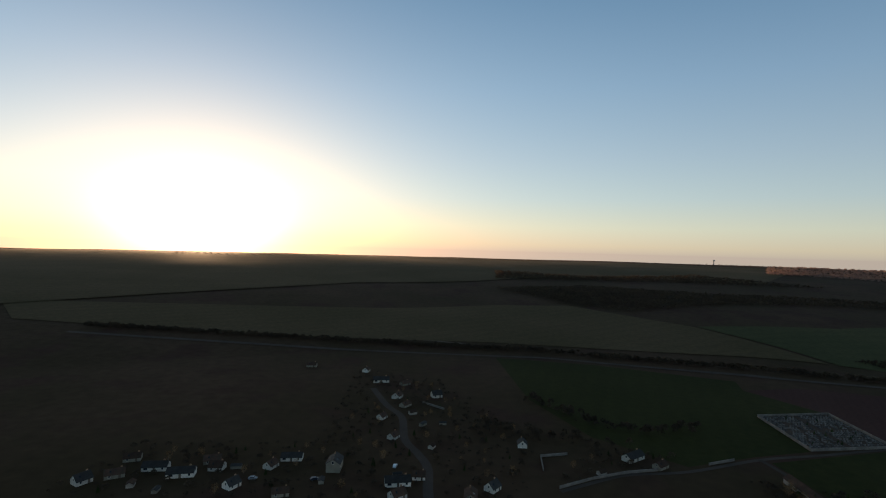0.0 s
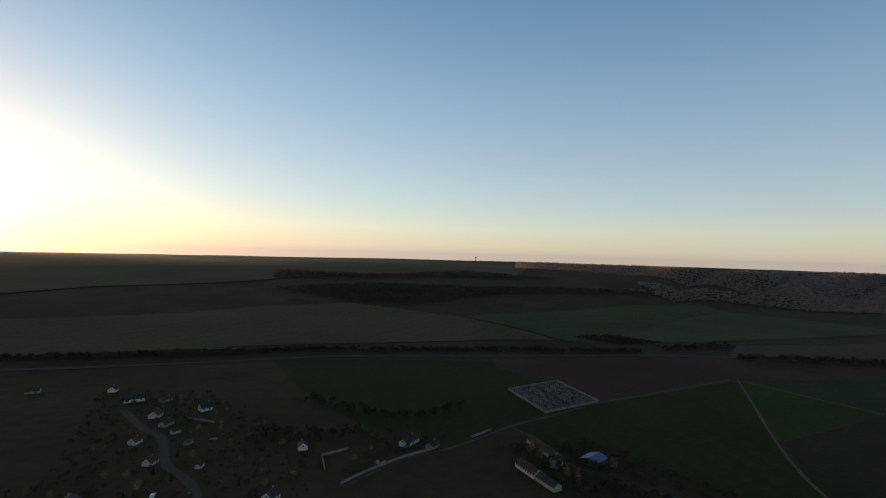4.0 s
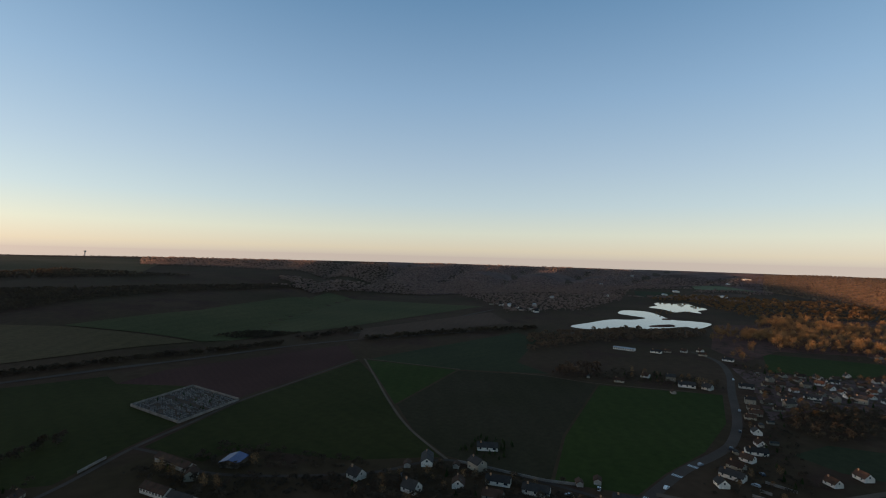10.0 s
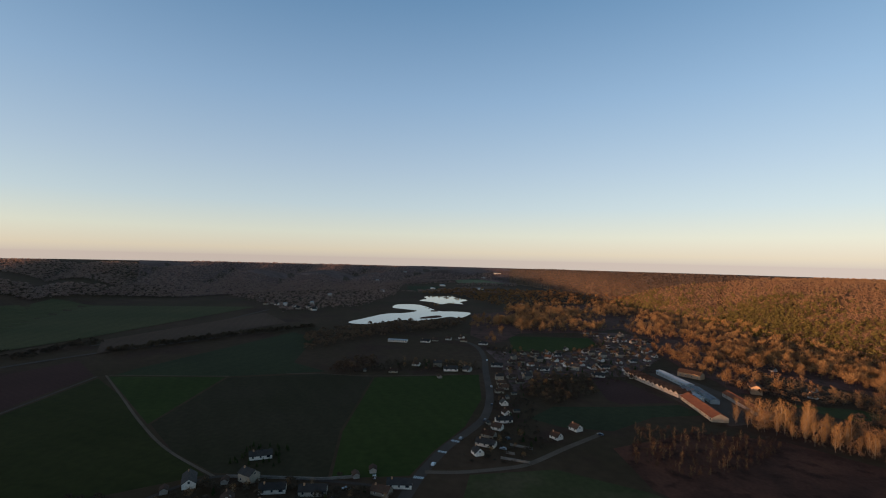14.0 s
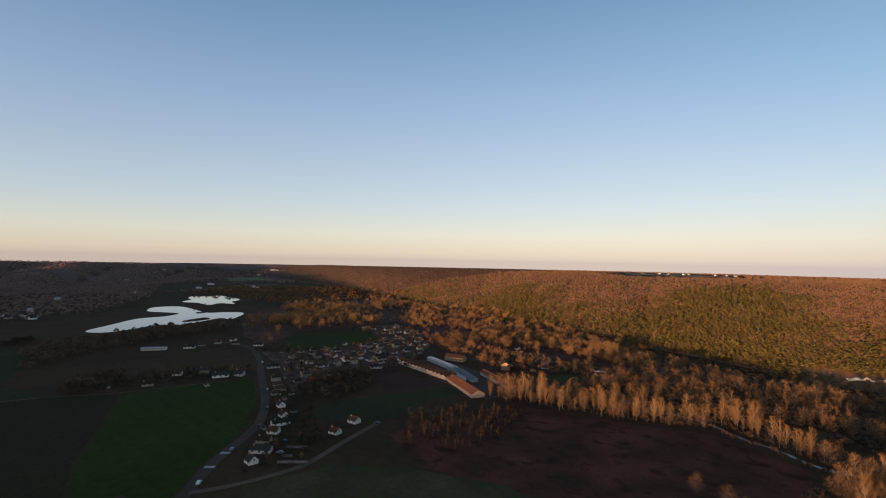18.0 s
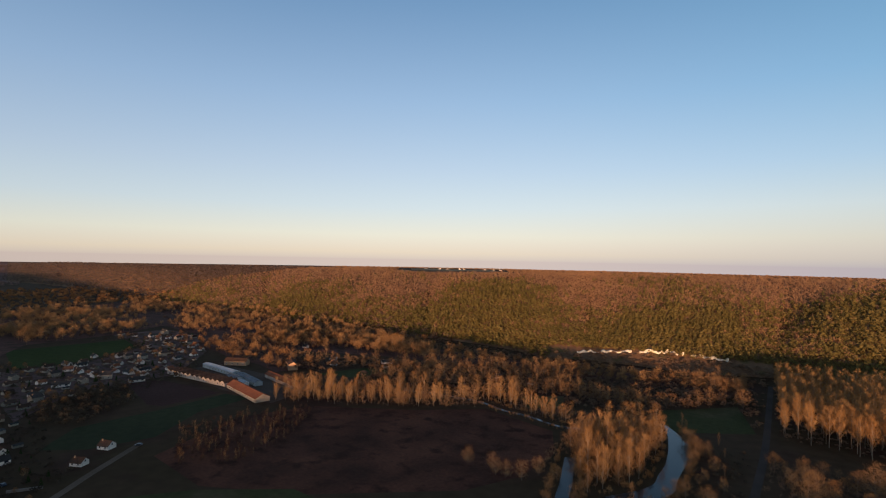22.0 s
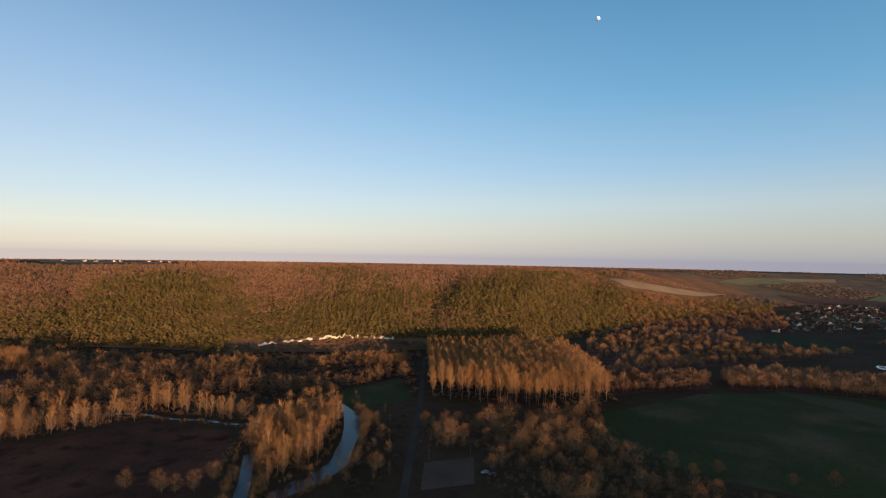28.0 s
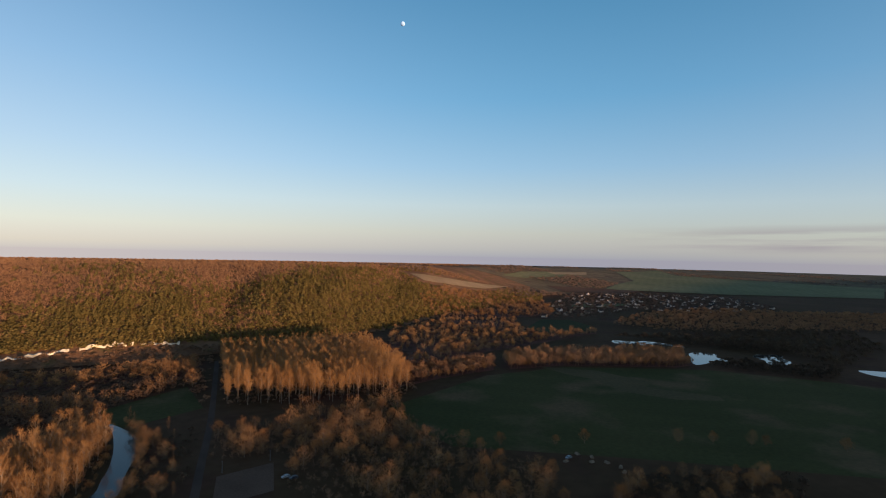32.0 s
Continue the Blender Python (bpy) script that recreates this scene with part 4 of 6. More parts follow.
def plant_all(poly, gap, kinds, scale=(0.8, 1.15), jitter=0.45, turn=0.0, group="trees", roads=4.0):
    x, y = scatter(poly, gap, jitter, roads, turn)
    for a, b in zip(x, y):
        plant(kinds[int(rng.integers(len(kinds)))], a, b, rng.uniform(*scale), group)


# far and mid woods: one object each
def far_crown(kind, n):
    """Small loose crown of flat clumps about a unit high."""
    tri = []
    if kind == "pine":
        # a rounded cone of leaning clumps
        for k in range(n):
            u, a = (k + rng.uniform(0, 1)) / n, rng.uniform(0, 6.28)
            r = 0.33 * math.sqrt(max(1 - u, 0.0)) * (0.55 + 0.45 * min(u * 4, 1))
            c = np.array([math.cos(a) * r, math.sin(a) * r, 0.16 + 0.80 * u])
            w = np.array([math.cos(a), math.sin(a), 0.75]) + rng.normal(size=3) * 0.35
            p = np.cross(w, rng.normal(size=3))
            q = np.cross(w, p)
            size = rng.uniform(0.10, 0.19) * (1.15 - 0.5 * u)
            p, q = p * size / np.linalg.norm(p), q * size / np.linalg.norm(q)
            tri.append([c + p, c - p * 0.6 + q * 0.8, c - p * 0.6 - q * 0.8])
    elif kind == "brush":
        for k in range(n):
            w = rng.normal(size=3)
            w /= np.linalg.norm(w)
            c = np.array([0, 0, 0.56]) + w * np.array([0.32, 0.32, 0.34]) * rng.uniform(0.25, 1.0)
            d = w * 0.7 + np.array([0, 0, 0.8]) + rng.normal(size=3) * 0.35
            d *= (0.17 if n > 60 else 0.23) * rng.uniform(0.6, 1.3) / np.linalg.norm(d)
            s = np.cross(d, rng.normal(size=3))
            s *= (0.012 if n > 60 else 0.028) * rng.uniform(0.7, 1.4) / np.linalg.norm(s)
            tri.append([c - s - d * 0.3, c + s - d * 0.3, c + d * 0.7])
    else:
        for k in range(n):
            w = rng.normal(size=3)
            w /= np.linalg.norm(w)
            w[2] = abs(w[2]) * 1.15 - 0.35
            c = np.array([0, 0, 0.60]) + w * np.array([0.36, 0.36, 0.36]) * rng.uniform(0.55, 1.0)
            a, b = rng.normal(size=3), rng.normal(size=3)
            b = b - a * (a @ b) / (a @ a)
            a, b = a / np.linalg.norm(a), b / np.linalg.norm(b)
            size = {"full": 0.15, "fine": 0.13, "far": 0.19}.get(kind, 0.19) * rng.uniform(0.6, 1.4)
            thin = {"full": 0.50, "fine": 0.45, "far": 0.6}.get(kind, 0.22)
            tri.append([c + a * size, c - a * size * 0.5 + b * size * thin, c - a * size * 0.5 - b * size * thin])
    d = 0.012
    for k in range(3):
        a, b = k * 2.09, (k + 1) * 2.09
        tri.append([np.array([math.cos(a) * d, math.sin(a) * d, 0]), np.array([math.cos(b) * d, math.sin(b) * d, 0]), np.array([0, 0, 0.8])])
    return np.array(tri)


FULL = [far_crown("full", 40) for _ in range(8)]
BRUSH = [far_crown("brush", 170) for _ in range(8)]
THIN = [far_crown("brush", 28) for _ in range(8)]
SOFT = [far_crown("brush", 130) for _ in range(8)]
FINE = [far_crown("fine", 44) for _ in range(8)]
LOOSE = "mixed wood"
PINES = [far_crown("pine", 22) for _ in range(8)]
FAR_CROWNS = [far_crown("far", 22) for _ in range(8)]


def woods(name, x, y, crowns, height, material, label, spread=0.22, wide=1.0):
    x, y = np.asarray(x), np.asarray(y)
    z = terrain(x, y)
    pick = rng.integers(len(crowns), size=len(x))
    h = height * np.exp(np.clip(rng.normal(0, 1, len(x)), -1.7, 1.5) * spread)
    a = rng.uniform(0, 6.28, len(x))
    out = []
    for k, crown in enumerate(crowns):
        i = np.nonzero(pick == k)[0]
        c, s = np.cos(a[i])[:, None, None], np.sin(a[i])[:, None, None]
        q = crown[None] * h[i][:, None, None, None]
        wx = wide * rng.uniform(0.85, 1.2, len(i))[:, None, None]
        out.append(np.stack([x[i][:, None, None] + (q[..., 0] * c - q[..., 1] * s) * wx, y[i][:, None, None] + (q[..., 0] * s + q[..., 1] * c) * wx,
                             z[i][:, None, None] + q[..., 2] - 0.3], -1).reshape(-1, 3))
    v = np.concatenate(out)
    return tagged(new(name, tri_mesh(name, v, np.arange(len(v)).reshape(-1, 3), material)), label, "woods", kind="stuff")


def polar_scatter(b0, b1, d0, d1, gap0, gap1):
    """Places between two bearings and two distances, wider apart farther out."""
    xs, ys = [], []
    d = d0
    while d < d1:
        gap = gap0 + (gap1 - gap0) * (d - d0) / (d1 - d0)
        n = int(radians(b1 - b0) * d / gap)
        a = np.radians(b0 + (b1 - b0) * (np.arange(n) + rng.uniform(-0.4, 0.4, n) + 0.5) / max(n, 1))
        r = d + rng.uniform(-0.45, 0.45, n) * gap
        xs.append(r * np.sin(a))
        ys.append(r * np.cos(a))
        d += gap
    return np.concatenate(xs), np.concatenate(ys)


def slope_part(x, y):
    """Bearing, and how far up its slope a place lies (0 foot, 1 crest)."""
    d, b = np.hypot(x, y), np.degrees(np.arctan2(x, y)) % 360
    lo = np.interp(b, [r[0] for r in SLOPES[1:]], [r[1] for r in SLOPES[1:]])
    hi = np.interp(b, [r[0] for r in SLOPES[1:]], [r[2] for r in SLOPES[1:]])
    return b, (d - lo) / (hi - lo)


# the wooded eastern slope
hx, hy = polar_scatter(97, 207, 560, 1500, 4.3, 7.2)
hb, hs = slope_part(hx, hy)
HILL_FIELD = [(-235, -1270), (-380, -1335), (-640, -1440), (-500, -1270), (-270, -1130)]
crest = np.interp(hb, [126, 129, 134, 146, 150], [1.3, 1.1, 0.88, 0.88, 1.1])
keep = (hs > np.where((hb > 150) & (hb < 172), 0.09, 0.03)) & (hs < crest) & ~inside(hx, hy, HILL_FIELD)
hx, hy, hb, hs = hx[keep], hy[keep], hb[keep], hs[keep]
patch = np.sin(hx / 61 + 1.3 * np.sin(hy / 83)) + np.sin(hy / 47 + hx / 120) + 0.5 * np.sin(hx / 23 - hy / 29)
# pines climb the spurs and leave the hollows to the bare wood
reach = np.interp(hb, [97, 112, 120, 130, 138, 145, 150, 154, 157, 163, 169, 173, 177, 181, 186, 191, 198], [0.0, 0.25, 0.34, 0.36, 0.46, 0.66, 0.54, 0.28, 0.46, 0.76, 0.50, 0.28, 0.56, 0.90, 0.88, 0.72, 0.30])
green = 0.84 * reach - hs + 0.11 * patch + rng.normal(0, 0.17, len(hx)) > 0
woods("hillside_pines", hx[green], hy[green], PINES, 6.4, M_PINE, "olive-green pines on the sunlit slope", spread=0.24, wide=1.5)
woods("hillside_wood", hx[~green], hy[~green], THIN, 6.0, M_WOOD, "russet bare wood on the sunlit slope", spread=0.26, wide=1.35)
fx, fy = polar_scatter(88, 128, 1500, 3600, 8, 21)
fb, fs = slope_part(fx, fy)
fx, fy = fx[(fs > 0.02) & (fs < 1.2)], fy[(fs > 0.02) & (fs < 1.2)]
woods("far_hillside_wood", fx, fy, FAR_CROWNS, 5.6, M_SOUTHWOOD, "bare wood on the receding slope, greyed for haze", wide=1.3)
fx, fy = polar_scatter(126, 201, 1150, 3000, 15, 34)
fb, fs = slope_part(fx, fy)
k = (fs > 1.04) & (np.sin(fx / 130) + np.sin(fy / 170 + 1) > -0.9) & ~((fb > 133) & (fb < 145.5) & (np.hypot(fx, fy) < 2150))
woods("plateau_trees", fx[k], fy[k], FAR_CROWNS, 6.5, M_WOOD, "brown woods on the eastern plateau", wide=1.4)
fx, fy = polar_scatter(188, 242, 1250, 3900, 11, 26)
fb, fs = slope_part(fx, fy)
clump = np.sin(fx / 170 + 0.8) + np.sin(fy / 140 + fx / 260) + 0.6 * np.sin(fx / 60)
k = (fs > 0.1) & (fs < 1.15) & (clump > 0.25) & ~inside(fx, fy, HILL_FIELD)
for poly in FAR_PLOTS:
    k &= ~inside(fx, fy, poly)
woods("far_south_woods", fx[k], fy[k], FAR_CROWNS, 7.5, M_SOUTHWOOD, "patches of bare wood on far slopes, greyed for haze", wide=1.3)
fx, fy = polar_scatter(33, 95, 1300, 3700, 11, 25)
fb, fs = slope_part(fx, fy)
clump = np.sin(fx / 210) + np.sin(fy / 150 + fx / 330) + 0.5 * np.sin(fx / 70 + fy / 90)
k = (fs > np.interp(fb, (33, 44, 50, 62), (0.45, 0.30, 0.14, -0.05))) & (fs < 1.0) & (clump > -1.0)
woods("far_north_woods", fx[k], fy[k], FAR_CROWNS, 7.0, M_FARWOOD, "purple-brown woods on the far slope, paled for haze", wide=1.7)

fx, fy = polar_scatter(77, 98, 1700, 3700, 17, 32)
fb, fs = slope_part(fx, fy)
clump = np.sin(fx / 120 + 0.5) + np.sin(fy / 60 + fx / 210) + 0.5 * np.sin(fx / 47 + fy / 35)
k = (fs < 0.05) & (clump > 0.15)
for f in FIELDS:
    if f[0] in ("field_31", "field_32", "field_33", "field_36"):
        k &= ~inside(fx, fy, f[3])
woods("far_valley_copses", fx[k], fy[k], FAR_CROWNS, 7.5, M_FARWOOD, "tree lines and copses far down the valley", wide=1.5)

# woods of the western plateau
for name, poly, gap in (
        ("plateau_wood", [(116, 1077), (224, 885), (313, 815), (475, 870), (1027, 865), (944, 915), (567, 995), (332, 1115)], 7),
        ("plateau_wood_far", [(156, 1464), (387, 1345), (715, 1404), (869, 1110), (545, 1213), (131, 1235)], 9)):
    x, y = scatter(poly, gap)
    woods(name, x, y, FAR_CROWNS, 5.4, M_DARKWOOD, "dark bare wood on the plateau", wide=1.2)
fx, fy = polar_scatter(-48, 40, 2300, 2650, 26, 30)
k = np.sin(fx / 180) + np.sin(fx / 67 + fy / 90) > 0.1
woods("skyline_trees", fx[k], fy[k], FAR_CROWNS, 4.5, M_DARKWOOD, "line of trees along the western skyline", wide=1.3)
x, y = scatter([(452, 546), (531, 555), (556, 490), (500, 496)], 3.2)
woods("copse", x, y, FULL, 3.6, M_DARKWOOD, "dark copse in the open field")


def hedge(name, line, gap, height, material, label, rows=2, crowns=None, width=4.0):
    pts = curve_through(line, steps=12)
    xs, ys = [], []
    for p, q in zip(pts, pts[1:]):
        n = max(int(np.hypot(*(q - p)) / gap), 1)
        for k in range(n * rows):
            t = rng.uniform()
            c = p + (q - p) * t + rng.normal(0, width / 2, 2)
            xs.append(c[0])
            ys.append(c[1])
    return woods(name, xs, ys, crowns or FULL, height, material, label, spread=0.35)


hedge("highway_hedge", [(-420, 590), (-200, 592), (64, 574), (123, 565), (190, 542), (296, 507), (362, 490), (480, 452)], 3.0, 4.4, M_DARKWOOD, "dark hedge along the highway", 7, width=5)
hedge("highway_hedge_far", [(518, 451), (570, 450), (625, 442)], 4, 5.0, M_DARKWOOD, "thick hedge beside the highway", 5, width=12)
hedge("valley_hedge", [(558, 380), (636, 338), (738, 266), (800, 215)], 4, 6.0, M_DARKWOOD, "dark hedge below the highway", 6, width=5)
hedge("field_hedge", [(70, 388), (95, 345), (130, 322), (170, 330)], 5, 5.0, M_DARKWOOD, "ragged field hedge", 2, width=6)
hedge("plot_hedge", [(30, 330), (60, 310), (100, 300)], 5, 5.0, M_DARKWOOD, "scrubby hedge behind the houses", 2, width=10)

# valley floor woods
for order, (name, poly, gap, crowns, height, mat, label) in enumerate((
        ("birch_thicket", [(349, -131), (350, -176), (330, -225), (285, -175), (271, -134), (290, -108)], 4.5, BRUSH, 3.2, M_BRAMBLE, "young birch and willow thicket in the marsh"),
        ("valley_wood", [(781, -61), (821, -225), (878, -303), (677, -304), (540, -345), (435, -400), (378, -420), (467, -500), (825, -523), (1388, -425), (1238, -148)], 8.8, LOOSE, 9.5, M_OAK, "orange-brown trees along the valley floor"),
        ("mill_wood", [(655, -263), (740, -310), (815, -380), (705, -430), (518, -325), (450, -300), (455, -262), (500, -268), (560, -262), (600, -268)], 8.5, LOOSE, 9.0, M_OAK, "orange-brown trees behind the mill"),
        ("pond_wood", [(598, 170), (719, 104), (821, -9), (934, -41), (875, 95), (735, 210)], 9, FULL, 7.5, M_SCRUB, "dark thicket before the pond"),
        ("shore_wood", [(1073, -54), (1126, -143), (1000, -200), (800, -118), (681, -65), (765, -36)], 10, LOOSE, 8.5, M_OAK, "russet trees on the pond's shore"),
        ("far_valley_wood", [(1600, 90), (1700, 60), (1900, -40), (1889, -427), (1356, -498), (1254, -120), (1400, -80), (1590, -20)], 18, FULL, 10, M_OAK, "scattered russet trees far down the valley"),
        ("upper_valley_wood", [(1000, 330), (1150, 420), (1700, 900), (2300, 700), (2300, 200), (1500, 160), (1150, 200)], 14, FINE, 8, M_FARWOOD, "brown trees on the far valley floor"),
        ("pond_bank", [(1160, 60), (1235, 15), (1290, -40), (1280, 40), (1240, 60)], 13, FINE, 4.5, M_OAK, "trees on the bank between the ponds"),
        ("dark_wood", [(494, 118), (548, 112), (562, 82), (518, 72), (492, 96)], 7, FULL, 8, M_SCRUB, "dark copse at the field corner"),
        ("garden_wood", [(470, -75), (505, -100), (500, -140), (440, -135), (400, -85), (420, -70)], 5.0, FULL, 5.0, M_DARKWOOD, "overgrown gardens behind the houses"),
        ("back_wood", [(762, -412), (555, -470), (420, -480), (280, -500), (190, -530), (100, -550), (90, -500), (285, -450), (431, -420), (607, -345)], 8, LOOSE, 8.5, M_ASH, "bare wood at the foot of the slope"),
        ("hedge_wood", [(-74, -423), (-127, -453), (-179, -472), (-190, -476), (-205, -520), (-92, -495)], 5.2, LOOSE, 10.5, M_WOOD, "russet wood edging the river meadow"),
        ("hedge_wood_east", [(-208, -476), (-273, -483), (-391, -452), (-420, -458), (-455, -520), (-400, -545), (-300, -560), (-220, -530)], 5.2, LOOSE, 10.5, M_WOOD, "dense russet thicket along the meadow"),
        ("pond_screen", [(-430, -448), (-502, -367), (-560, -400), (-505, -445), (-470, -462)], 6, FULL, 6.5, M_DARKWOOD, "dark bushes before the ponds"),
        ("pond_back", [(-505, -560), (-560, -500), (-600, -490), (-640, -520), (-560, -600), (-440, -640)], 7, FINE, 9, M_DARKWOOD, "dark wood around the ponds"),
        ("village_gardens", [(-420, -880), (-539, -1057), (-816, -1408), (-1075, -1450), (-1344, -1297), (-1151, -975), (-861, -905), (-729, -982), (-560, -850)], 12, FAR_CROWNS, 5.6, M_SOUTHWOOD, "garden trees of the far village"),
        ("south_wood", [(-88, -500), (-200, -560), (-300, -610), (-448, -686), (-330, -701), (-378, -860), (-254, -860), (-125, -740)], 7.5, LOOSE, 8, M_WOOD, "dim bare wood in the shade"),
        ("south_wood_edge", [(-300, -900), (-236, -860), (-230, -1010), (-330, -1160), (-480, -1250), (-600, -1180), (-560, -1050), (-500, -930), (-420, -890)], 8.5, LOOSE, 7.5, M_WOOD, "bare wood climbing to the far village"),
        ("south_wood_far", [(-581, -668), (-886, -626), (-768, -493), (-560, -400), (-590, -500), (-610, -560)], 11, FULL, 8, M_DARKWOOD, "dark wood beyond the ponds"),
        ("south_valley_wood", [(-700, -900), (-865, -960), (-1282, -823), (-961, -616), (-581, -668), (-520, -770)], 10, FINE, 8, M_WOOD, "bare trees below the far village"))):
    x, y = scatter(poly, gap)
    if crowns is LOOSE:
        drape(name + "_floor", poly, M_WOODFLOOR, 0.06 + 0.004 * order, "leaf-strewn floor of the wood", "ground", 30.0)
        k = np.sin(x / 43 + 1.2 * np.sin(y / 57)) + np.sin(y / 38 + 0.7) + rng.normal(0, 0.6, len(x)) > (-0.6 if gap > 8.6 else -1.25)
        x, y = x[k], y[k]
        pick = rng.uniform(size=len(x)) + 0.25 * np.sin(x / 70 + y / 50)
        cut, end = (0.62, 0.86) if "hedge" in name else (0.34, 0.72)
        woods(name, x[pick < cut], y[pick < cut], SOFT, height * 1.1, mat, label, 0.18 if "hedge" in name else 0.3)
        woods(name + "_bare_trees", x[(pick >= cut) & (pick < end)], y[(pick >= cut) & (pick < end)], BRUSH, height * (0.95 if "hedge" in name else 1.2), M_ASH, "bare grey-brown trees of the wood", 0.18 if "hedge" in name else 0.3)
        woods(name + "_undergrowth", x[pick >= end], y[pick >= end], FULL, height * 0.7, M_SCRUB, "scrub and smaller trees of the wood", 0.35)
    else:
        woods(name, x, y, crowns, height, mat, label, 0.3)

# single trees near the camera's side of the valley
plant_all([(365, -205), (343, -229), (307, -249), (275, -276), (236, -319), (175, -314), (172, -340), (240, -348), (290, -320), (330, -285), (390, -235)], 7.3, [POPLARS, ASHES, POPLARS, POPLARS], (0.5, 1.05), group="poplar belt behind the clearing")
plant_all([(349, -131), (348, -172), (310, -205), (277, -161), (271, -134), (290, -108)], 7.6, [BIRCHES], (0.28, 0.62), group="birches in the clearing")
plant_all([(140, -258), (152, -296), (145, -340), (128, -372), (106, -345), (103, -290), (112, -250), (120, -238)], 6.8, [POPLARS, ASHES, POPLARS], (0.65, 1.15), group="trees between the river arms")
plant_all([(88, -335), (78, -358), (62, -300), (52, -240), (77, -220), (80, -289)], 13, [BIRCHES, ASHES], (0.4, 0.7), group="trees by the river")
ROW_POPLARS = tree_kind("poplar", M_TRUNK, M_POPLAR, "planted bare poplar with a rounded crown", [bare_tree(22, 3.6, 0.36, 16, 1300, 1.5, 0.065, 1.5) for _ in range(4)])
px, py = scatter([(68, -405), (88, -573), (3, -609), (-79, -614), (-95, -470), (-88, -415), (-35, -392)], 7.4, 0.22, 5.0, 9.0)
near = (px ** 2 + py ** 2 < 440 ** 2)
for a, b in zip(px[near], py[near]):
    plant(ROW_POPLARS, a, b, rng.uniform(1.0, 1.15), "planted poplar rows")
grove("poplar_plantation", px[~near], py[~near], [bare_tree(22, 3.6, 0.36, 9, 480, 1.5, 0.11, 1.8) for _ in range(6)], (0.95, 1.15), M_PALEBARK, M_POPLAR, "rows of planted bare poplars")
plant_all([(57, -345), (1, -358), (-73, -395), (-80, -330), (-25, -275), (4, -262), (8, -296), (50, -300)], 9.6, [OAKS, ASHES, ASHES], (0.38, 1.1), group="wood of withered oaks")
plant_all([(-20, -262), (-60, -320), (-76, -293), (-98, -256), (-129, -249), (-124, -205), (-42, -215)], 10, [OAKS, ASHES, ASHES], (0.35, 1.05), group="wood of withered oaks")
plant_all([(-137, -205), (-176, -228), (-228, -219), (-253, -206), (-233, -185), (-150, -190)], 10, [OAKS, ASHES], (0.4, 0.95), group="wood of withered oaks")
vx, vy = scatter([(230, -345), (300, -335), (400, -300), (470, -275), (500, -310), (400, -380), (240, -490), (105, -560), (78, -440), (128, -390), (200, -385)], 9.0)
near = vx ** 2 + vy ** 2 < 385 ** 2
for a, b in zip(vx[near], vy[near]):
    plant([ASHES, OAKS, ASHES][int(rng.integers(3))], a, b, rng.uniform(0.42, 1.1), "valley trees")
far = ~near & (np.sin(vx / 37) + np.sin(vy / 31 + 1) > -0.9)
grove("valley_trees", vx[far], vy[far], [bare_tree(14, 4.8, 0.2, 9, 480, 1.1, 0.10, 1.7) for _ in range(6)], (0.45, 1.2), M_TRUNK, M_ASH, "bare trees of the valley floor")

for line, offset, gap in ((CANAL, 6.0, 5.5), (CANAL, -6.0, 6.5), (CANAL_2, 8.5, 9.0)):
    pts = curve_through(line, steps=14)
    run = 0.0
    for p, q in zip(pts, pts[1:]):
        step = np.hypot(*(q - p))
        run += step
        if run > gap:
            run = 0.0
            d = (q - p) / step
            c = p + np.array([d[1], -d[0]]) * (offset + rng.normal(0, 0.8))
            if off_line(np.array([c[0]]), np.array([c[1]]), CANAL)[0] > 4 and off_line(np.array([c[0]]), np.array([c[1]]), CANAL_2)[0] > 6:
                plant([BIRCHES, ASHES][int(rng.integers(2))], c[0], c[1], rng.uniform(0.4, 0.75), "riverbank trees")

# trees hiding the upper reaches
for ax, ay, bx, by, n in ((126, -240, 136, -305, 14), (82, -300, 97, -352, 9), (97, -214, 118, -236, 4), (84, -326, 98, -324, 6), (82, -331, 100, -333, 6), (84, -338, 104, -342, 6)):
    for k in range(n):
        x, y = ax + (bx - ax) * k / n + rng.normal(0, 1), ay + (by - ay) * k / n + rng.normal(0, 1)
        if off_line(np.array([x]), np.array([y]), CANAL_2)[0] > 5 and off_line(np.array([x]), np.array([y]), CANAL)[0] > 3.5:
            plant([BIRCHES, ASHES][int(rng.integers(2))], x, y, rng.uniform(0.45, 0.8), "riverbank trees")

# slender trees close to the water of the river bend
for x, y, size in ((104.5, -256, 0.85), (102, -264, 1.0), (100, -272, 0.9), (109, -247, 0.8), (102.5, -280, 0.95), (107, -262, 1.05), (113, -238, 0.7), (106, -272, 1.0)):
    plant([POPLARS, ASHES][int(rng.integers(2))], x, y, size, "riverbank trees")
for x, y, size in ((90, -233, 0.42), (84, -244, 0.5), (79, -256, 0.4), (77.5, -270, 0.45), (97, -221, 0.4), (82, -296, 0.5), (83, -312, 0.55)):
    plant([BIRCHES, ASHES][int(rng.integers(2))], x, y, size, "riverbank trees")

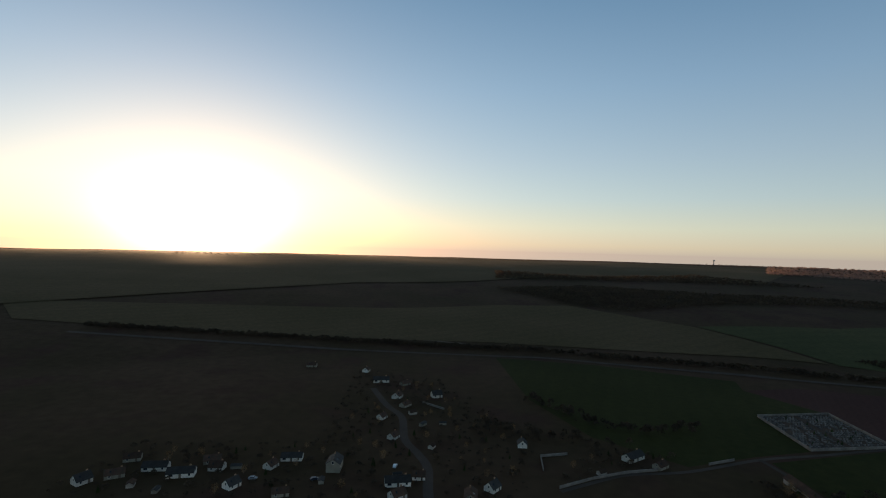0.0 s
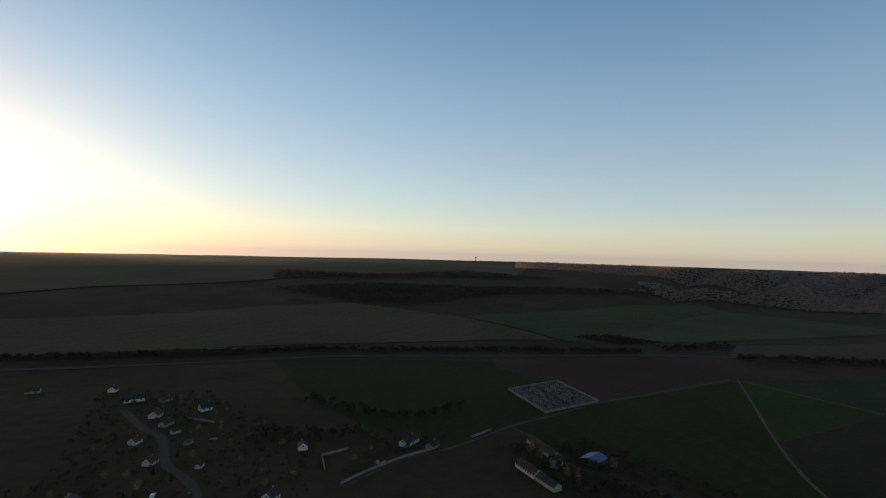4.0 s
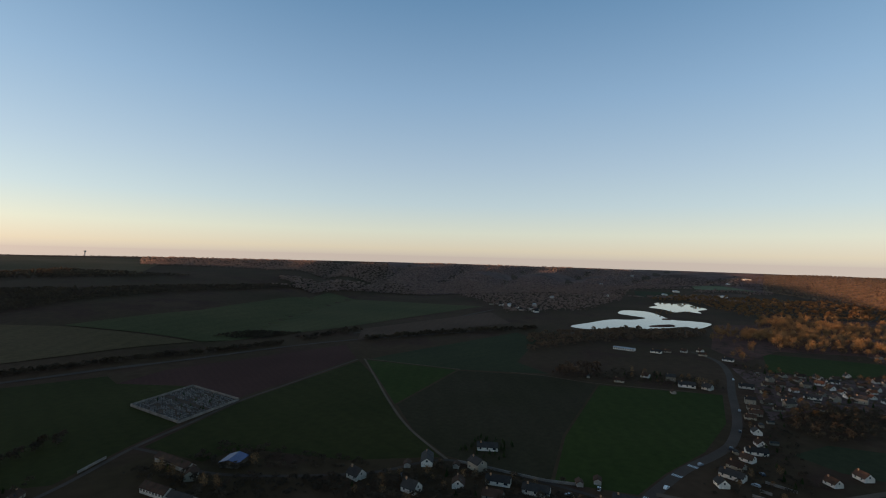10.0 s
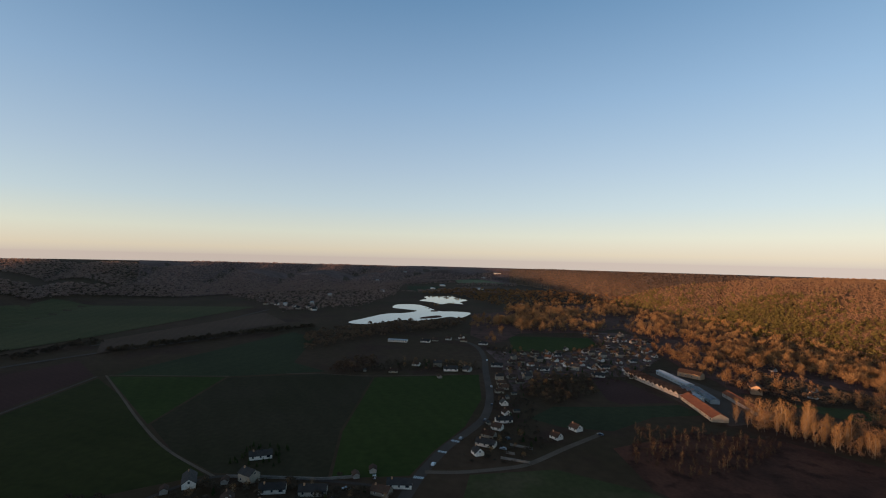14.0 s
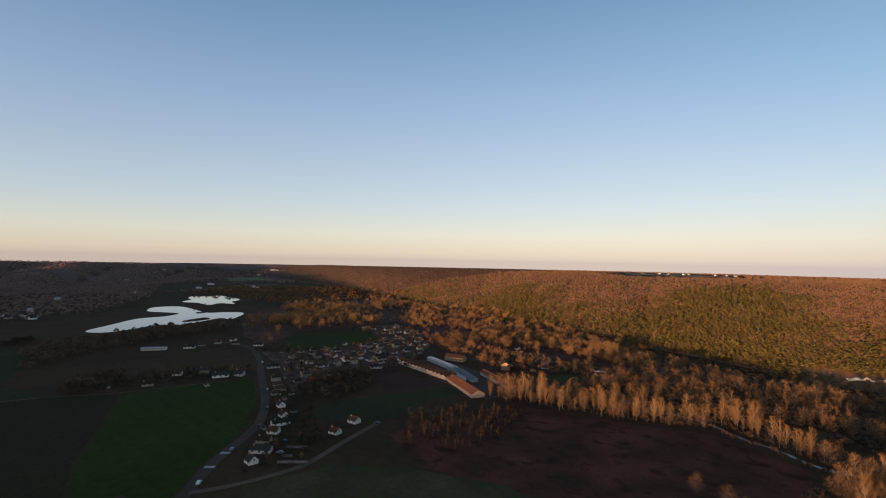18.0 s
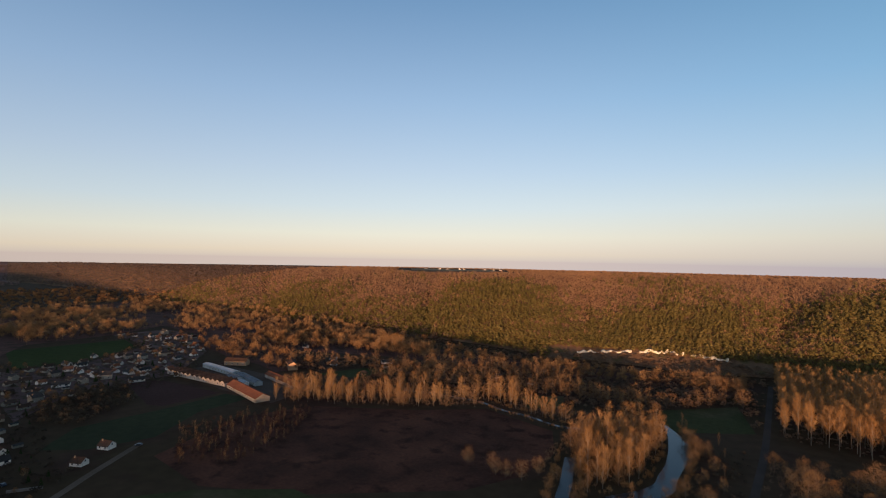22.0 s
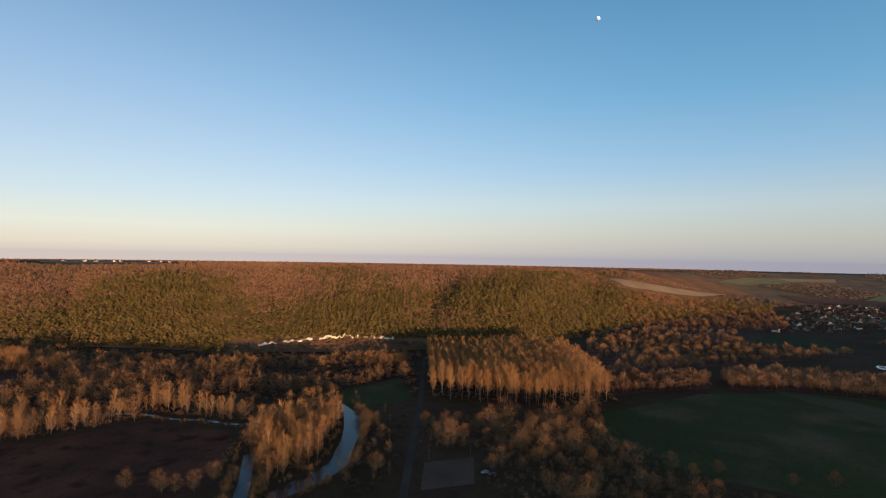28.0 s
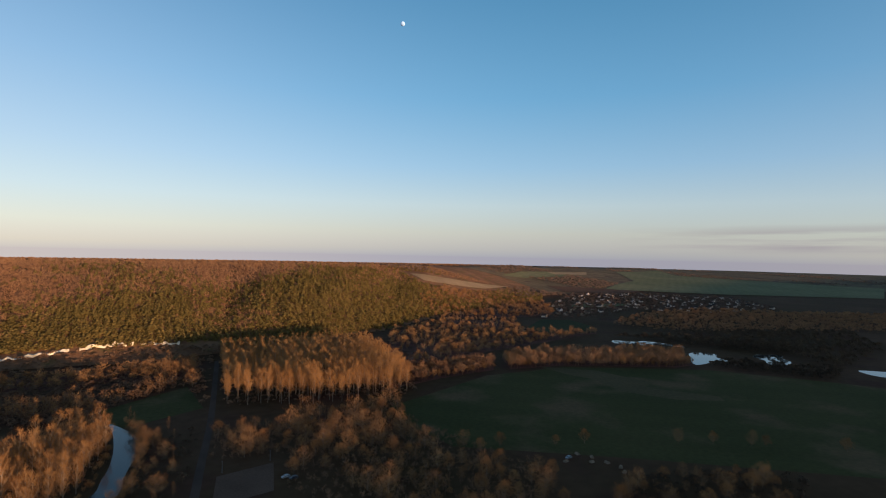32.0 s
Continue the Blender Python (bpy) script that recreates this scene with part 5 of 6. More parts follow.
# bushes along the river's banks
for name, line, width in (("bank_bushes", CANAL_2, 7.5), ("bank_bushes_narrow", CANAL, 6.0), ("stream_bushes", RIVER, 5.0)):
    pts = curve_through(line, steps=10)
    bx, by = [], []
    for i, (p, q) in enumerate(zip(pts, pts[1:])):
        d = (q - p) / np.hypot(*(q - p))
        for side in (-1, 1):
            if math.sin(i * 0.9 + side) > -0.35:
                c = p + np.array([d[1], -d[0]]) * side * (width + rng.uniform(0, 3))
                bx.append(c[0])
                by.append(c[1])
    woods(name, bx, by, BRUSH, 4.2, M_ASH, "bushes leaning over the river bank", 0.22)

# scrub under and between the trees
for name, poly, gap, height, mat in (
        ("belt_scrub", [(390, -215), (343, -231), (307, -252), (275, -279), (236, -322), (172, -316), (165, -350), (240, -365), (300, -335), (400, -270)], 4.2, 3.2, M_SCRUB),
        ("river_scrub", [(150, -250), (158, -296), (150, -350), (128, -380), (100, -350), (98, -290), (112, -240)], 4.2, 3.0, M_WOOD),
        ("oak_scrub", [(57, -335), (1, -350), (-73, -385), (-80, -330), (-129, -249), (-124, -205), (-20, -225), (4, -255), (8, -298), (50, -298)], 4.6, 3.4, M_SCRUB),
        ("plantation_scrub", [(72, -400), (90, -575), (3, -612), (-85, -616), (-110, -470), (-92, -405)], 6.5, 3.0, M_SCRUB),
        ("valley_scrub", [(230, -345), (300, -335), (480, -270), (520, -310), (400, -390), (240, -500), (105, -570), (70, -440), (128, -390)], 6.0, 4.5, M_SCRUB),
        ("clearing_scrub", [(330, -180), (330, -220), (271, -268), (234, -312), (171, -302), (150, -270), (160, -240), (260, -200)], 2.6, 0.8, M_BRAMBLE),
        ("foot_scrub", [(560, -490), (300, -545), (200, -585), (105, -605), (40, -620), (-90, -640), (-90, -615), (60, -580), (100, -548), (190, -528), (280, -500), (420, -480)], 6.0, 3.5, M_SCRUB),
        ("foot_scrub_west", [(760, -425), (560, -490), (420, -520), (560, -560), (800, -520)], 7.0, 5.0, M_SCRUB),
        ("riverside_scrub", [(86, -340), (60, -350), (50, -240), (75, -222), (80, -289)], 7.0, 3.0, M_DARKWOOD),
        ("south_scrub", [(-135, -200), (-176, -232), (-230, -222), (-260, -206), (-233, -180)], 5.5, 3.2, M_DARKWOOD)):
    x, y = scatter(poly, gap)
    woods(name, x, y, [c[::3] for c in BRUSH] if "clearing" in name else THIN if gap < 5 else FULL, height, mat, "low scrub and brambles under the trees", 0.4, 1.3)
for x, y in ((-96, -289), (-104, -280), (-118, -284), (-152, -277), (-172, -277), (-231, -264), (-253, -259), (-274, -250), (-282, -247), (-325, -229)):
    plant([OAKS, ASHES, OAKS][int(rng.integers(3))], x, y, 0.72, "meadow trees")
for x, y in ((178, -223), (163, -226), (158, -222), (152, -223), (144, -226), (141, -238)):
    plant(ASHES, x, y, 0.72, "trees at the clearing's edge")
for k in range(16):
    plant(POPLARS, 490 - k * 2.1, -424 - k * 0.95, 1.0, "tight poplar row")
for k in range(3):
    plant(POPLARS, 763 + k * 2, -84 + k * 2, 0.8, "trees by the pasture")


# ---------------- houses ----------------
def gable_wall(l, w, h, r):
    sh = Shape()
    x, y = l / 2, w / 2
    return sh.add([(-x, -y, -1), (x, -y, -1), (x, y, -1), (-x, y, -1), (-x, -y, h), (x, -y, h), (x, y, h), (-x, y, h), (-x, 0, h + r), (x, 0, h + r)],
                  [(0, 1, 5, 4), (2, 3, 7, 6), (1, 2, 6, 9, 5), (3, 0, 4, 8, 7), (4, 5, 9, 8), (6, 7, 8, 9)])


def gable_roof(l, w, h, r, eave=0.45, thick=0.22):
    sh = Shape()
    x, y = l / 2 + 0.3, w / 2 + eave
    low = h - r * eave / (w / 2)
    for s in (-1, 1):
        v = [(-x, s * y, low), (x, s * y, low), (x, 0, h + r), (-x, 0, h + r)]
        v += [(a, b, c + thick) for a, b, c in v]
        f = [(0, 1, 2, 3), (7, 6, 5, 4), (0, 4, 5, 1), (1, 5, 6, 2), (3, 7, 4, 0)]
        sh.add(v, f if s > 0 else [tuple(reversed(q)) for q in f])
    sh.box(-x, -0.14, h + r + thick - 0.1, x, 0.14, h + r + thick + 0.08)
    return sh


def window_mesh(w=1.1, h=1.3):
    """Frame with a sill, and the pane set back in it."""
    sh = Shape()
    rings = []
    for inset, y in ((0.0, 0.05), (0.0, -0.08), (0.10, -0.08), (0.14, -0.02)):
        x0, x1, z0, z1 = -w / 2 - 0.1 + inset, w / 2 + 0.1 - inset, -0.1 + inset, h + 0.1 - inset
        rings.append([(x0, y, z0), (x1, y, z0), (x1, y, z1), (x0, y, z1)])
    sh.v = [p for r in rings for p in r]
    for k in range(3):
        for i in range(4):
            sh.f.append((4 * k + i, 4 * k + (i + 1) % 4, 4 * k + 4 + (i + 1) % 4, 4 * k + 4 + i))
            sh.m.append(0)
    x, z = w / 2 + 0.1 - 0.13, h + 0.1 - 0.13
    pane = Shape().box(-x, -0.02, 0.03, x, 0.0, z)
    return sh.mesh("window", M_WHITE), pane.mesh("pane", M_GLASS)


WINDOW = window_mesh()
WIDE_WINDOW = window_mesh(2.2, 1.3)


def add_window(root, kind, m):
    ob = part("window", kind[0], None, root)
    ob.matrix_basis = m
    part("pane", kind[1], None, ob)


def house(l, w, h, r, wall, roof, label, chimney=True, windows=True, skylight=True, category="house", name="house"):
    root = tagged(new(name), label, category)
    part("wall", gable_wall(l, w, h, r), wall, root)
    part("roof", gable_roof(l, w, h, r), roof, root)
    if chimney:
        sh = Shape().box(l * 0.28, 0.25, h + r * 0.55, l * 0.28 + 0.9, 0.85, h + r + 0.9)
        ob = part("chimney", sh, M_BRICK, root)
        part("chimney_pot", Shape().box(l * 0.28 + 0.2, 0.4, h + r + 0.9, l * 0.28 + 0.45, 0.7, h + r + 1.15), M_RED, ob)
    if windows:
        n = max(2, int(l / 3.6))
        for side in (-1, 1):
            for k in range(n):
                if side < 0 and k == n // 2:
                    d = Shape().box(-0.5, -0.06, 0, 0.5, 0.03, 2.1)
                    d.box(-0.62, -0.08, 0, -0.5, 0.03, 2.2).box(0.5, -0.08, 0, 0.62, 0.03, 2.2).box(-0.62, -0.08, 2.1, 0.62, 0.03, 2.22)
                    ob = part("door", d, M_DOOR, root)
                    ob.matrix_basis = pose(-l / 2 + l * (k + 0.5) / n, side * w / 2, 0)
                else:
                    add_window(root, WIDE_WINDOW if (k == 0 and l > 11) else WINDOW, pose(-l / 2 + l * (k + 0.5) / n, side * w / 2, 0.95, 0, 0, 0 if side < 0 else 180))
        for side in (-1, 1):
            add_window(root, WINDOW, pose(side * l / 2, 0, h - 0.1, 0, 0, 90 * side))
        if skylight and r > 2.2:
            s = Shape().box(-0.45, -0.6, 0, 0.45, 0.6, 0.12)
            ob = part("skylight", s, M_GLASS, root)
            ob.matrix_basis = Matrix.Translation((-l * 0.2, -w * 0.25, h + r * 0.5 + 0.22)) @ Matrix.Rotation(math.atan2(r, w / 2), 4, "X")
    return root


def put(ob, x, y, yaw):
    m = pose(x, y, ground_at(x, y) + 0.06, 0, 0, yaw)
    ob.matrix_world = m
    return ob


PATTERNS = []
for args in ((9.0, 7.0, 2.6, 2.7, M_WHITE, M_TILE, "white rendered house with a brown tile roof"),
             (8.5, 7.0, 2.6, 3.0, M_WHITE, M_SLATE, "white gabled house with a dark slate roof"),
             (10.5, 6.8, 2.5, 2.3, M_CREAM, M_TILE, "cream rendered house with a brown tile roof"),
             (14.0, 6.5, 2.6, 2.2, M_WHITE, M_SLATE, "long low white house with a slate roof"),
             (10.0, 7.5, 4.8, 2.4, M_CREAM, M_SLATE, "two-storey cream house with a slate roof"),
             (9.0, 6.5, 2.5, 2.2, M_WHITE, M_RED, "small white house with an orange tile roof"),
             (6.0, 4.0, 2.1, 1.2, M_STONE, M_TILE, "small stone outbuilding with a tile roof"),
             (6.5, 3.4, 2.0, 0.7, M_CREAM, M_SLATE, "cream shed with a dark roof")):
    small = args[0] < 8
    PATTERNS.append(house(*args, chimney=not small, windows=not small) if not small else house(*args, chimney=False, windows=False, category="shed", name="shed"))
placed = []
USED = set()


def settle(k, x, y, yaw, group, size=1.0):
    """A copy of pattern k, or the pattern itself the first time."""
    m = pose(x, y, ground_at(x, y) + 0.06, 0, 0, yaw) @ Matrix.Diagonal((size, size, size, 1))
    placed.append((x, y))
    if k not in USED:
        USED.add(k)
        PATTERNS[k].matrix_world = m
        return tagged(PATTERNS[k], group=group)
    return tagged(copy_thing(PATTERNS[k], m), group=group)


# pattern, x, y, yaw: west hamlet, lane, near village, main road, village core
WEST_HOUSES = ((0, -32, 384, 70), (1, -2, 389, 20), (0, -68, 462, 80), (3, -50, 428, 10), (2, -122, 476, 0), (2, -29, 421, 40), (6, -18, 347, 30), (7, -10, 325, 60),
               (7, 3, 328, 0), (0, -27, 302, 60), (1, 50, 295, 85), (3, -78, 268, 5), (0, -86, 258, 70), (2, -118, 262, 20), (7, -103, 256, 10), (3, -19, 243, 10),
               (0, -9, 250, 0), (1, 27, 240, 50), (2, 16, 231, 85), (4, -53, 258, 90), (3, -142, 252, 8), (3, -126, 246, 12), (0, -112, 254, 0), (2, -157, 243, 30),
               (1, -168, 236, 60), (2, -160, 262, 20), (1, -97, 236, 60), (7, -79, 272, 5), (7, -20, 252, 15), (0, -18, 230, 40), (2, 121, 270, 35), (3, 110, 280, 35), (6, 86, 260, 30))
NEAR_HOUSES = ((1, 215, 150, 75), (3, 250, 127, 25), (6, 240, 134, 25), (1, 216, 118, 80), (3, 284, 104, 111), (4, 255, 99, 60), (3, 244, 83, 100), (3, 243, 63, 95),
               (2, 228, 80, 95), (6, 263, 46, 20), (2, 245, 30, 70), (3, 253, 22, 90), (6, 270, 38, 10), (0, 232, 100, 20), (2, 225, 60, 95), (0, 222, 35, 40), (6, 252, 110, 15))
ROAD_HOUSES = ((7, 506, 82, 5), (2, 504, 53, 92), (0, 538, 32, 70), (4, 537, 9, 92), (3, 518, -5, 95), (6, 486, 6, 20), (3, 690, 29, 80), (2, 702, 16, 85), (0, 715, -3, 70), (0, 729, -22, 40), (2, 702, -24, 85), (3, 682, -50, 75),
               (1, 518, -22, 60), (2, 466, -52, 92), (1, 401, -47, 10), (0, 376, -46, 15), (3, 358, -42, 100), (0, 343, -36, 60), (2, 328, -29, 60), (1, 298, -20, 20), (3, 312, -26, 65),
               (0, 328, -73, 35), (0, 345, -90, 30), (2, 437, -47, 92), (3, 543, -55, 90), (4, 486, -52, 92), (2, 450, -52, 90), (7, 420, -52, 5))
CORE_HOUSES = ((2, 603, -105, 20), (5, 596, -121, 70), (0, 580, -126, 30), (1, 654, -156, 10), (2, 608, -156, 80), (3, 531, -103, 70), (3, 505, -82, 20), (2, 491, -104, 80), (4, 537, -138, 70),
               (1, 596, -164, 40), (0, 587, -181, 20), (5, 639, -212, 80), (2, 810, -225, 20), (0, 787, -234, 70), (4, 784, -272, 15), (5, 690, -262, 75), (5, 660, -266, 20), (3, 507, -154, 80),
               (0, 511, -194, 20), (2, 569, -85, 85), (1, 555, -360, 10), (0, 505, -188, 75))
for rows, group in ((WEST_HOUSES, "houses of the western hamlet"), (NEAR_HOUSES, "houses by the farm lane"), (ROAD_HOUSES, "houses along the village road"), (CORE_HOUSES, "houses of the village"), (VALLEY_HOUSES, "houses among the valley trees")):
    for k, x, y, yaw in rows:
        settle(k, x, y, yaw, group, rng.uniform(0.92, 1.08) if rows is NEAR_HOUSES or (x > 480 and y > -30) else rng.uniform(0.82, 0.98))


def fill_houses(poly, gap, kinds, group, turn, limit, apart=12.0):
    x, y = scatter(poly, gap, 0.3, 7.0, turn)
    count = 0
    for a, b in zip(x, y):
        if count < limit and all((a - p) ** 2 + (b - q) ** 2 > apart ** 2 for p, q in placed):
            settle(kinds[int(rng.integers(len(kinds)))], a, b, turn + 90 * int(rng.integers(2)) + rng.uniform(-8, 8), group, rng.uniform(0.78, 0.94))
            count += 1


fill_houses([(640, -56), (582, -71), (500, -60), (470, -70), (500, -100), (520, -160), (511, -190), (612, -258), (748, -302), (790, -240), (690, -215), (640, -150)], 18, [0, 2, 3, 5, 4, 6, 7, 2], "houses of the village", 20, 75, 12)
fill_houses([(300, -28), (345, -45), (400, -62), (455, -66), (455, -56), (400, -40), (345, -28)], 14, [6, 7, 7], "garden sheds", 15, 12, 10)
fill_houses([(-25, 232), (-52, 380), (-12, 400), (12, 330), (0, 240)], 19, [2, 6, 7, 0], "houses of the western hamlet", 60, 14, 14)
fill_houses([(-150, 228), (-165, 255), (-111, 275), (-58, 275), (-40, 228)], 18, [2, 6, 7], "houses of the western hamlet", 10, 10, 14)

# the far village: plain small houses
FAR = []
for wall, roof, label in ((M_CREAM, M_TILE, "small cream cottage with a tile roof"), (M_STONE, M_SLATE, "small stone cottage with a slate roof"), (M_WHITE, M_SLATE, "small white gabled cottage with slates")):
    FAR.append(house(10, 7.5, 3, 2.8, wall, roof, label, chimney=False, windows=False, name="cottage", category="cottage"))
x, y = scatter([(-420, -880), (-539, -1057), (-816, -1400), (-1075, -1440), (-1344, -1290), (-1151, -985), (-861, -915), (-729, -982), (-551, -850)], 44, 0.48)
for i, (a, b) in enumerate(zip(x, y)):
    m = pose(a, b, ground_at(a, b) + 0.5, 0, 0, rng.uniform(0, 180))
    if i < 3:
        FAR[i].matrix_world = m
        tagged(FAR[i], group="houses of the far village")
    else:
        tagged(copy_thing(FAR[int(rng.integers(3))], m), group="houses of the far village")


# hamlet by the far crossroads
for k in range(12):
    x, y = 1170 - 11 * k + rng.uniform(-30, 30), 430 - 14 * k + rng.uniform(-14, 14)
    tagged(copy_thing(FAR[k % 3], pose(x, y, ground_at(x, y) + 0.4, 0, 0, rng.uniform(0, 180))), group="houses of the crossroads hamlet")
# hamlet on the eastern plateau
for k in range(15):
    a, d = radians(135.5 + 0.95 * k + rng.uniform(-0.9, 0.9)), rng.uniform(2000, 2500)
    x, y = d * math.sin(a), d * math.cos(a)
    tagged(copy_thing(FAR[k % 3], pose(x, y, ground_at(x, y) + 0.4, 0, 0, rng.uniform(0, 180))), group="houses of the plateau hamlet")


# ---------------- farm, factory and large buildings ----------------
def long_building(name, a, b, width, h, r, wall, roof, label, category, windows=0, chimney=False):
    """A gabled range from a to b."""
    l = math.hypot(b[0] - a[0], b[1] - a[1])
    root = house(l, width, h, r, wall, roof, label, chimney, False, category=category, name=name)
    for k in range(windows):
        for side in (-1, 1):
            add_window(root, WINDOW, pose(-l / 2 + l * (k + 0.5) / windows, side * width / 2, 1.1, 0, 0, 0 if side < 0 else 180))
    return put(root, (a[0] + b[0]) / 2, (a[1] + b[1]) / 2, math.degrees(math.atan2(b[1] - a[1], b[0] - a[0])))


long_building("farmhouse", (155, 229), (155.3, 212), 5.6, 2.8, 2.0, M_WHITE, M_TILE, "long white farmhouse with a brown tile roof", "farmhouse", 8)
long_building("stable", (155.4, 210.6), (156, 197), 5.2, 2.4, 1.7, M_STONE, M_SLATE, "stone stable adjoining the farmhouse", "stable")
long_building("barn", (181, 256), (179, 228), 5.6, 2.6, 1.9, M_STONE, M_TILE, "long stone barn with a brown tile roof", "barn")
long_building("barn", (177, 224), (171, 219), 5.5, 3.0, 2.0, M_CREAM, M_TILE, "cream gabled barn with a tile roof", "barn", 2)
long_building("open_barn", (191, 215), (202, 219), 10, 2.8, 1.4, M_DOOR, M_BLUE, "barn with a blue-grey steel roof", "barn")

def gabled_works(a, b, bays, depth, h, r):
    """A works front of many narrow gabled bays side by side, from a to b."""
    l = math.hypot(b[0] - a[0], b[1] - a[1])
    w = l / bays
    root = tagged(new("works_hall"), "old stone works with a row of gabled bays", "factory")
    wall, roof = gable_wall(depth, w - 0.02, h, r).mesh("wall", M_STONE), gable_roof(depth, w - 0.1, h, r, 0.04, 0.18).mesh("roof", M_TILE)
    for k in range(bays):
        m = pose(-l / 2 + w * (k + 0.5), 0, 0, 0, 0, 90)
        part("wall", wall, None, root).matrix_basis = m
        part("roof", roof, None, root).matrix_basis = m
        add_window(root, WINDOW, pose(-l / 2 + w * (k + 0.5), -depth / 2, 1.2))
        add_window(root, WINDOW, pose(-l / 2 + w * (k + 0.5), depth / 2, 1.2, 0, 0, 180))
    return put(root, (a[0] + b[0]) / 2, (a[1] + b[1]) / 2, math.degrees(math.atan2(b[1] - a[1], b[0] - a[0])))


gabled_works((522, -191), (436, -208), 13, 14, 3.0, 1.9)
long_building("factory_range", (430, -207), (370, -202), 12, 3.2, 3.0, M_CREAM, M_RED, "long factory shed with a bright orange tile roof", "factory", 14)
long_building("factory_hall", (527, -224), (469, -228), 7.5, 3.4, 1.0, M_CONCRETE, M_SHEET, "factory hall with a pale sheet roof", "factory", 10)
long_building("factory_hall", (463, -229), (418, -224), 7, 3.2, 0.9, M_CONCRETE, M_GREYSHEET, "second factory hall with a grey sheet roof", "factory", 8)
long_building("factory_hall", (462, -218), (446, -220), 6, 3.4, 1.0, M_CONCRETE, M_GREYSHEET, "small hall with a grey sheet roof", "factory")
long_building("factory_hall", (440, -217), (425, -216), 5, 3.0, 0.8, M_WHITE, M_SHEET, "low white store with a sheet roof", "factory")
long_building("factory_range", (444, -248), (378, -243), 8, 3.2, 2.2, M_STONE, M_RED, "rear factory range with an orange tile roof", "factory", 12)
long_building("factory_range", (525, -244), (506, -258), 9, 4.5, 2.4, M_BRICK, M_TILE, "brick factory house behind the halls", "factory", 4)
long_building("mill", (452, -279), (476, -290), 9, 6, 2.2, M_BRICK, M_TILE, "wide brick mill house lit by the low sun", "mill", 5, True)
long_building("school", (692, 80), (687, 54), 8, 2.6, 0.8, M_WHITE, M_SHEET, "wide white school with a pale low roof", "school", 9)
for x, y, l, w in ((1950, -130, 36, 16), (2150, 20, 40, 20), (1700, 220, 34, 14), (3300, -330, 80, 36), (1480, 347, 30, 12), (2289, 321, 34, 14), (3197, 274, 60, 20), (1902, 54, 26, 14), (2946, -214, 46, 18), (1200, 323, 24, 10), (1150, 372, 22, 9)):
    long_building("warehouse", (x - l / 2, y), (x + l / 2, y + 6), w, 5, 1.4, M_WHITE, M_SHEET, "far white warehouse with a sheet roof", "warehouse")


# ---------------- cemetery ----------------
def cemetery():
    c = [(231, 361), (289, 370), (281, 307), (224, 299)]
    drape("cemetery_ground", c, M_YARD, 0.14, "grey gravel of the cemetery", "gravel")
    root = tagged(new("cemetery_wall"), "pale stone wall round the cemetery", "wall")
    for (ax, ay), (bx, by) in zip(c, c[1:] + c[:1]):
        l = math.hypot(bx - ax, by - ay)
        ob = part("wall_run", Shape().box(0.2, -0.2, -0.5, l - 0.2, 0.2, 1.6), M_WALL, root)
        part("coping", Shape().box(0.1, -0.26, 1.6, l - 0.1, 0.26, 1.75), M_WALL, ob)
        ob.matrix_basis = pose(ax, ay, ground_at(ax, ay) + 0.05, 0, 0, math.degrees(math.atan2(by - ay, bx - ax)))
    slab = Shape().box(-0.6, -1.1, 0, 0.6, 1.1, 0.35).box(-0.5, -1.0, 0.35, 0.5, 1.0, 0.42).mesh("slab", M_GRANITE)
    stone = Shape().box(-0.55, 1.0, 0, 0.55, 1.22, 1.2).box(-0.4, 1.0, 1.2, 0.4, 1.22, 1.4).mesh("headstone", M_GRANITE)
    n = 0
    for i in range(24):
        for j in range(17):
            u, v = 0.05 + 0.9 * i / 23, 0.05 + 0.9 * j / 16
            if abs(u - 0.5) < 0.04 or abs(v - 0.5) < 0.05 or rng.uniform() < 0.28 or n >= 290:
                continue
            p = [(1 - u) * (1 - v) * c[0][k] + u * (1 - v) * c[1][k] + u * v * c[2][k] + (1 - u) * v * c[3][k] for k in (0, 1)]
            g = tagged(new("grave"), "stone grave slab with a headstone", "grave", "graves in the cemetery")
            g.matrix_world = pose(p[0], p[1], ground_at(*p) + 0.14, 0, 0, 8 + rng.uniform(-3, 3))
            part("slab", slab, None, g)
            part("headstone", stone, None, g)
            n += 1
    for _ in range(14):
        u, v = rng.uniform(0.1, 0.9), rng.uniform(0.1, 0.9)
        plant(CONIFERS, 224 + 58 * u + 5 * v, 302 + 60 * v + 6 * u, 0.25, "cemetery shrubs")


cemetery()


def garden_wall(line, h=1.2):
    root = tagged(new("garden_wall"), "pale stone garden wall", "wall", "garden walls")
    for (ax, ay), (bx, by) in zip(line, line[1:]):
        l = math.hypot(bx - ax, by - ay)
        ob = part("wall_run", Shape().box(0, -0.2, -0.5, l, 0.2, h), M_WALL, root)
        part("coping", Shape().box(-0.05, -0.26, h, l + 0.05, 0.26, h + 0.12), M_WALL, ob)
        ob.matrix_basis = pose(ax, ay, ground_at(ax, ay) + 0.05, 0, 0, math.degrees(math.atan2(by - ay, bx - ax)))


garden_wall([(56, 262), (58, 280), (74, 284)])
garden_wall([(60, 243), (80, 254), (100, 262), (118, 266)])
garden_wall([(-12, 372), (4, 358)])
garden_wall([(150, 275), (168, 282)])
garden_wall([(258, 112), (258, 62), (262, 45)], 1.2)
garden_wall([(292, -33), (286, -49)])
garden_wall([(300, -37), (298, -42)])
garden_wall([(313, -41), (307, -54)])


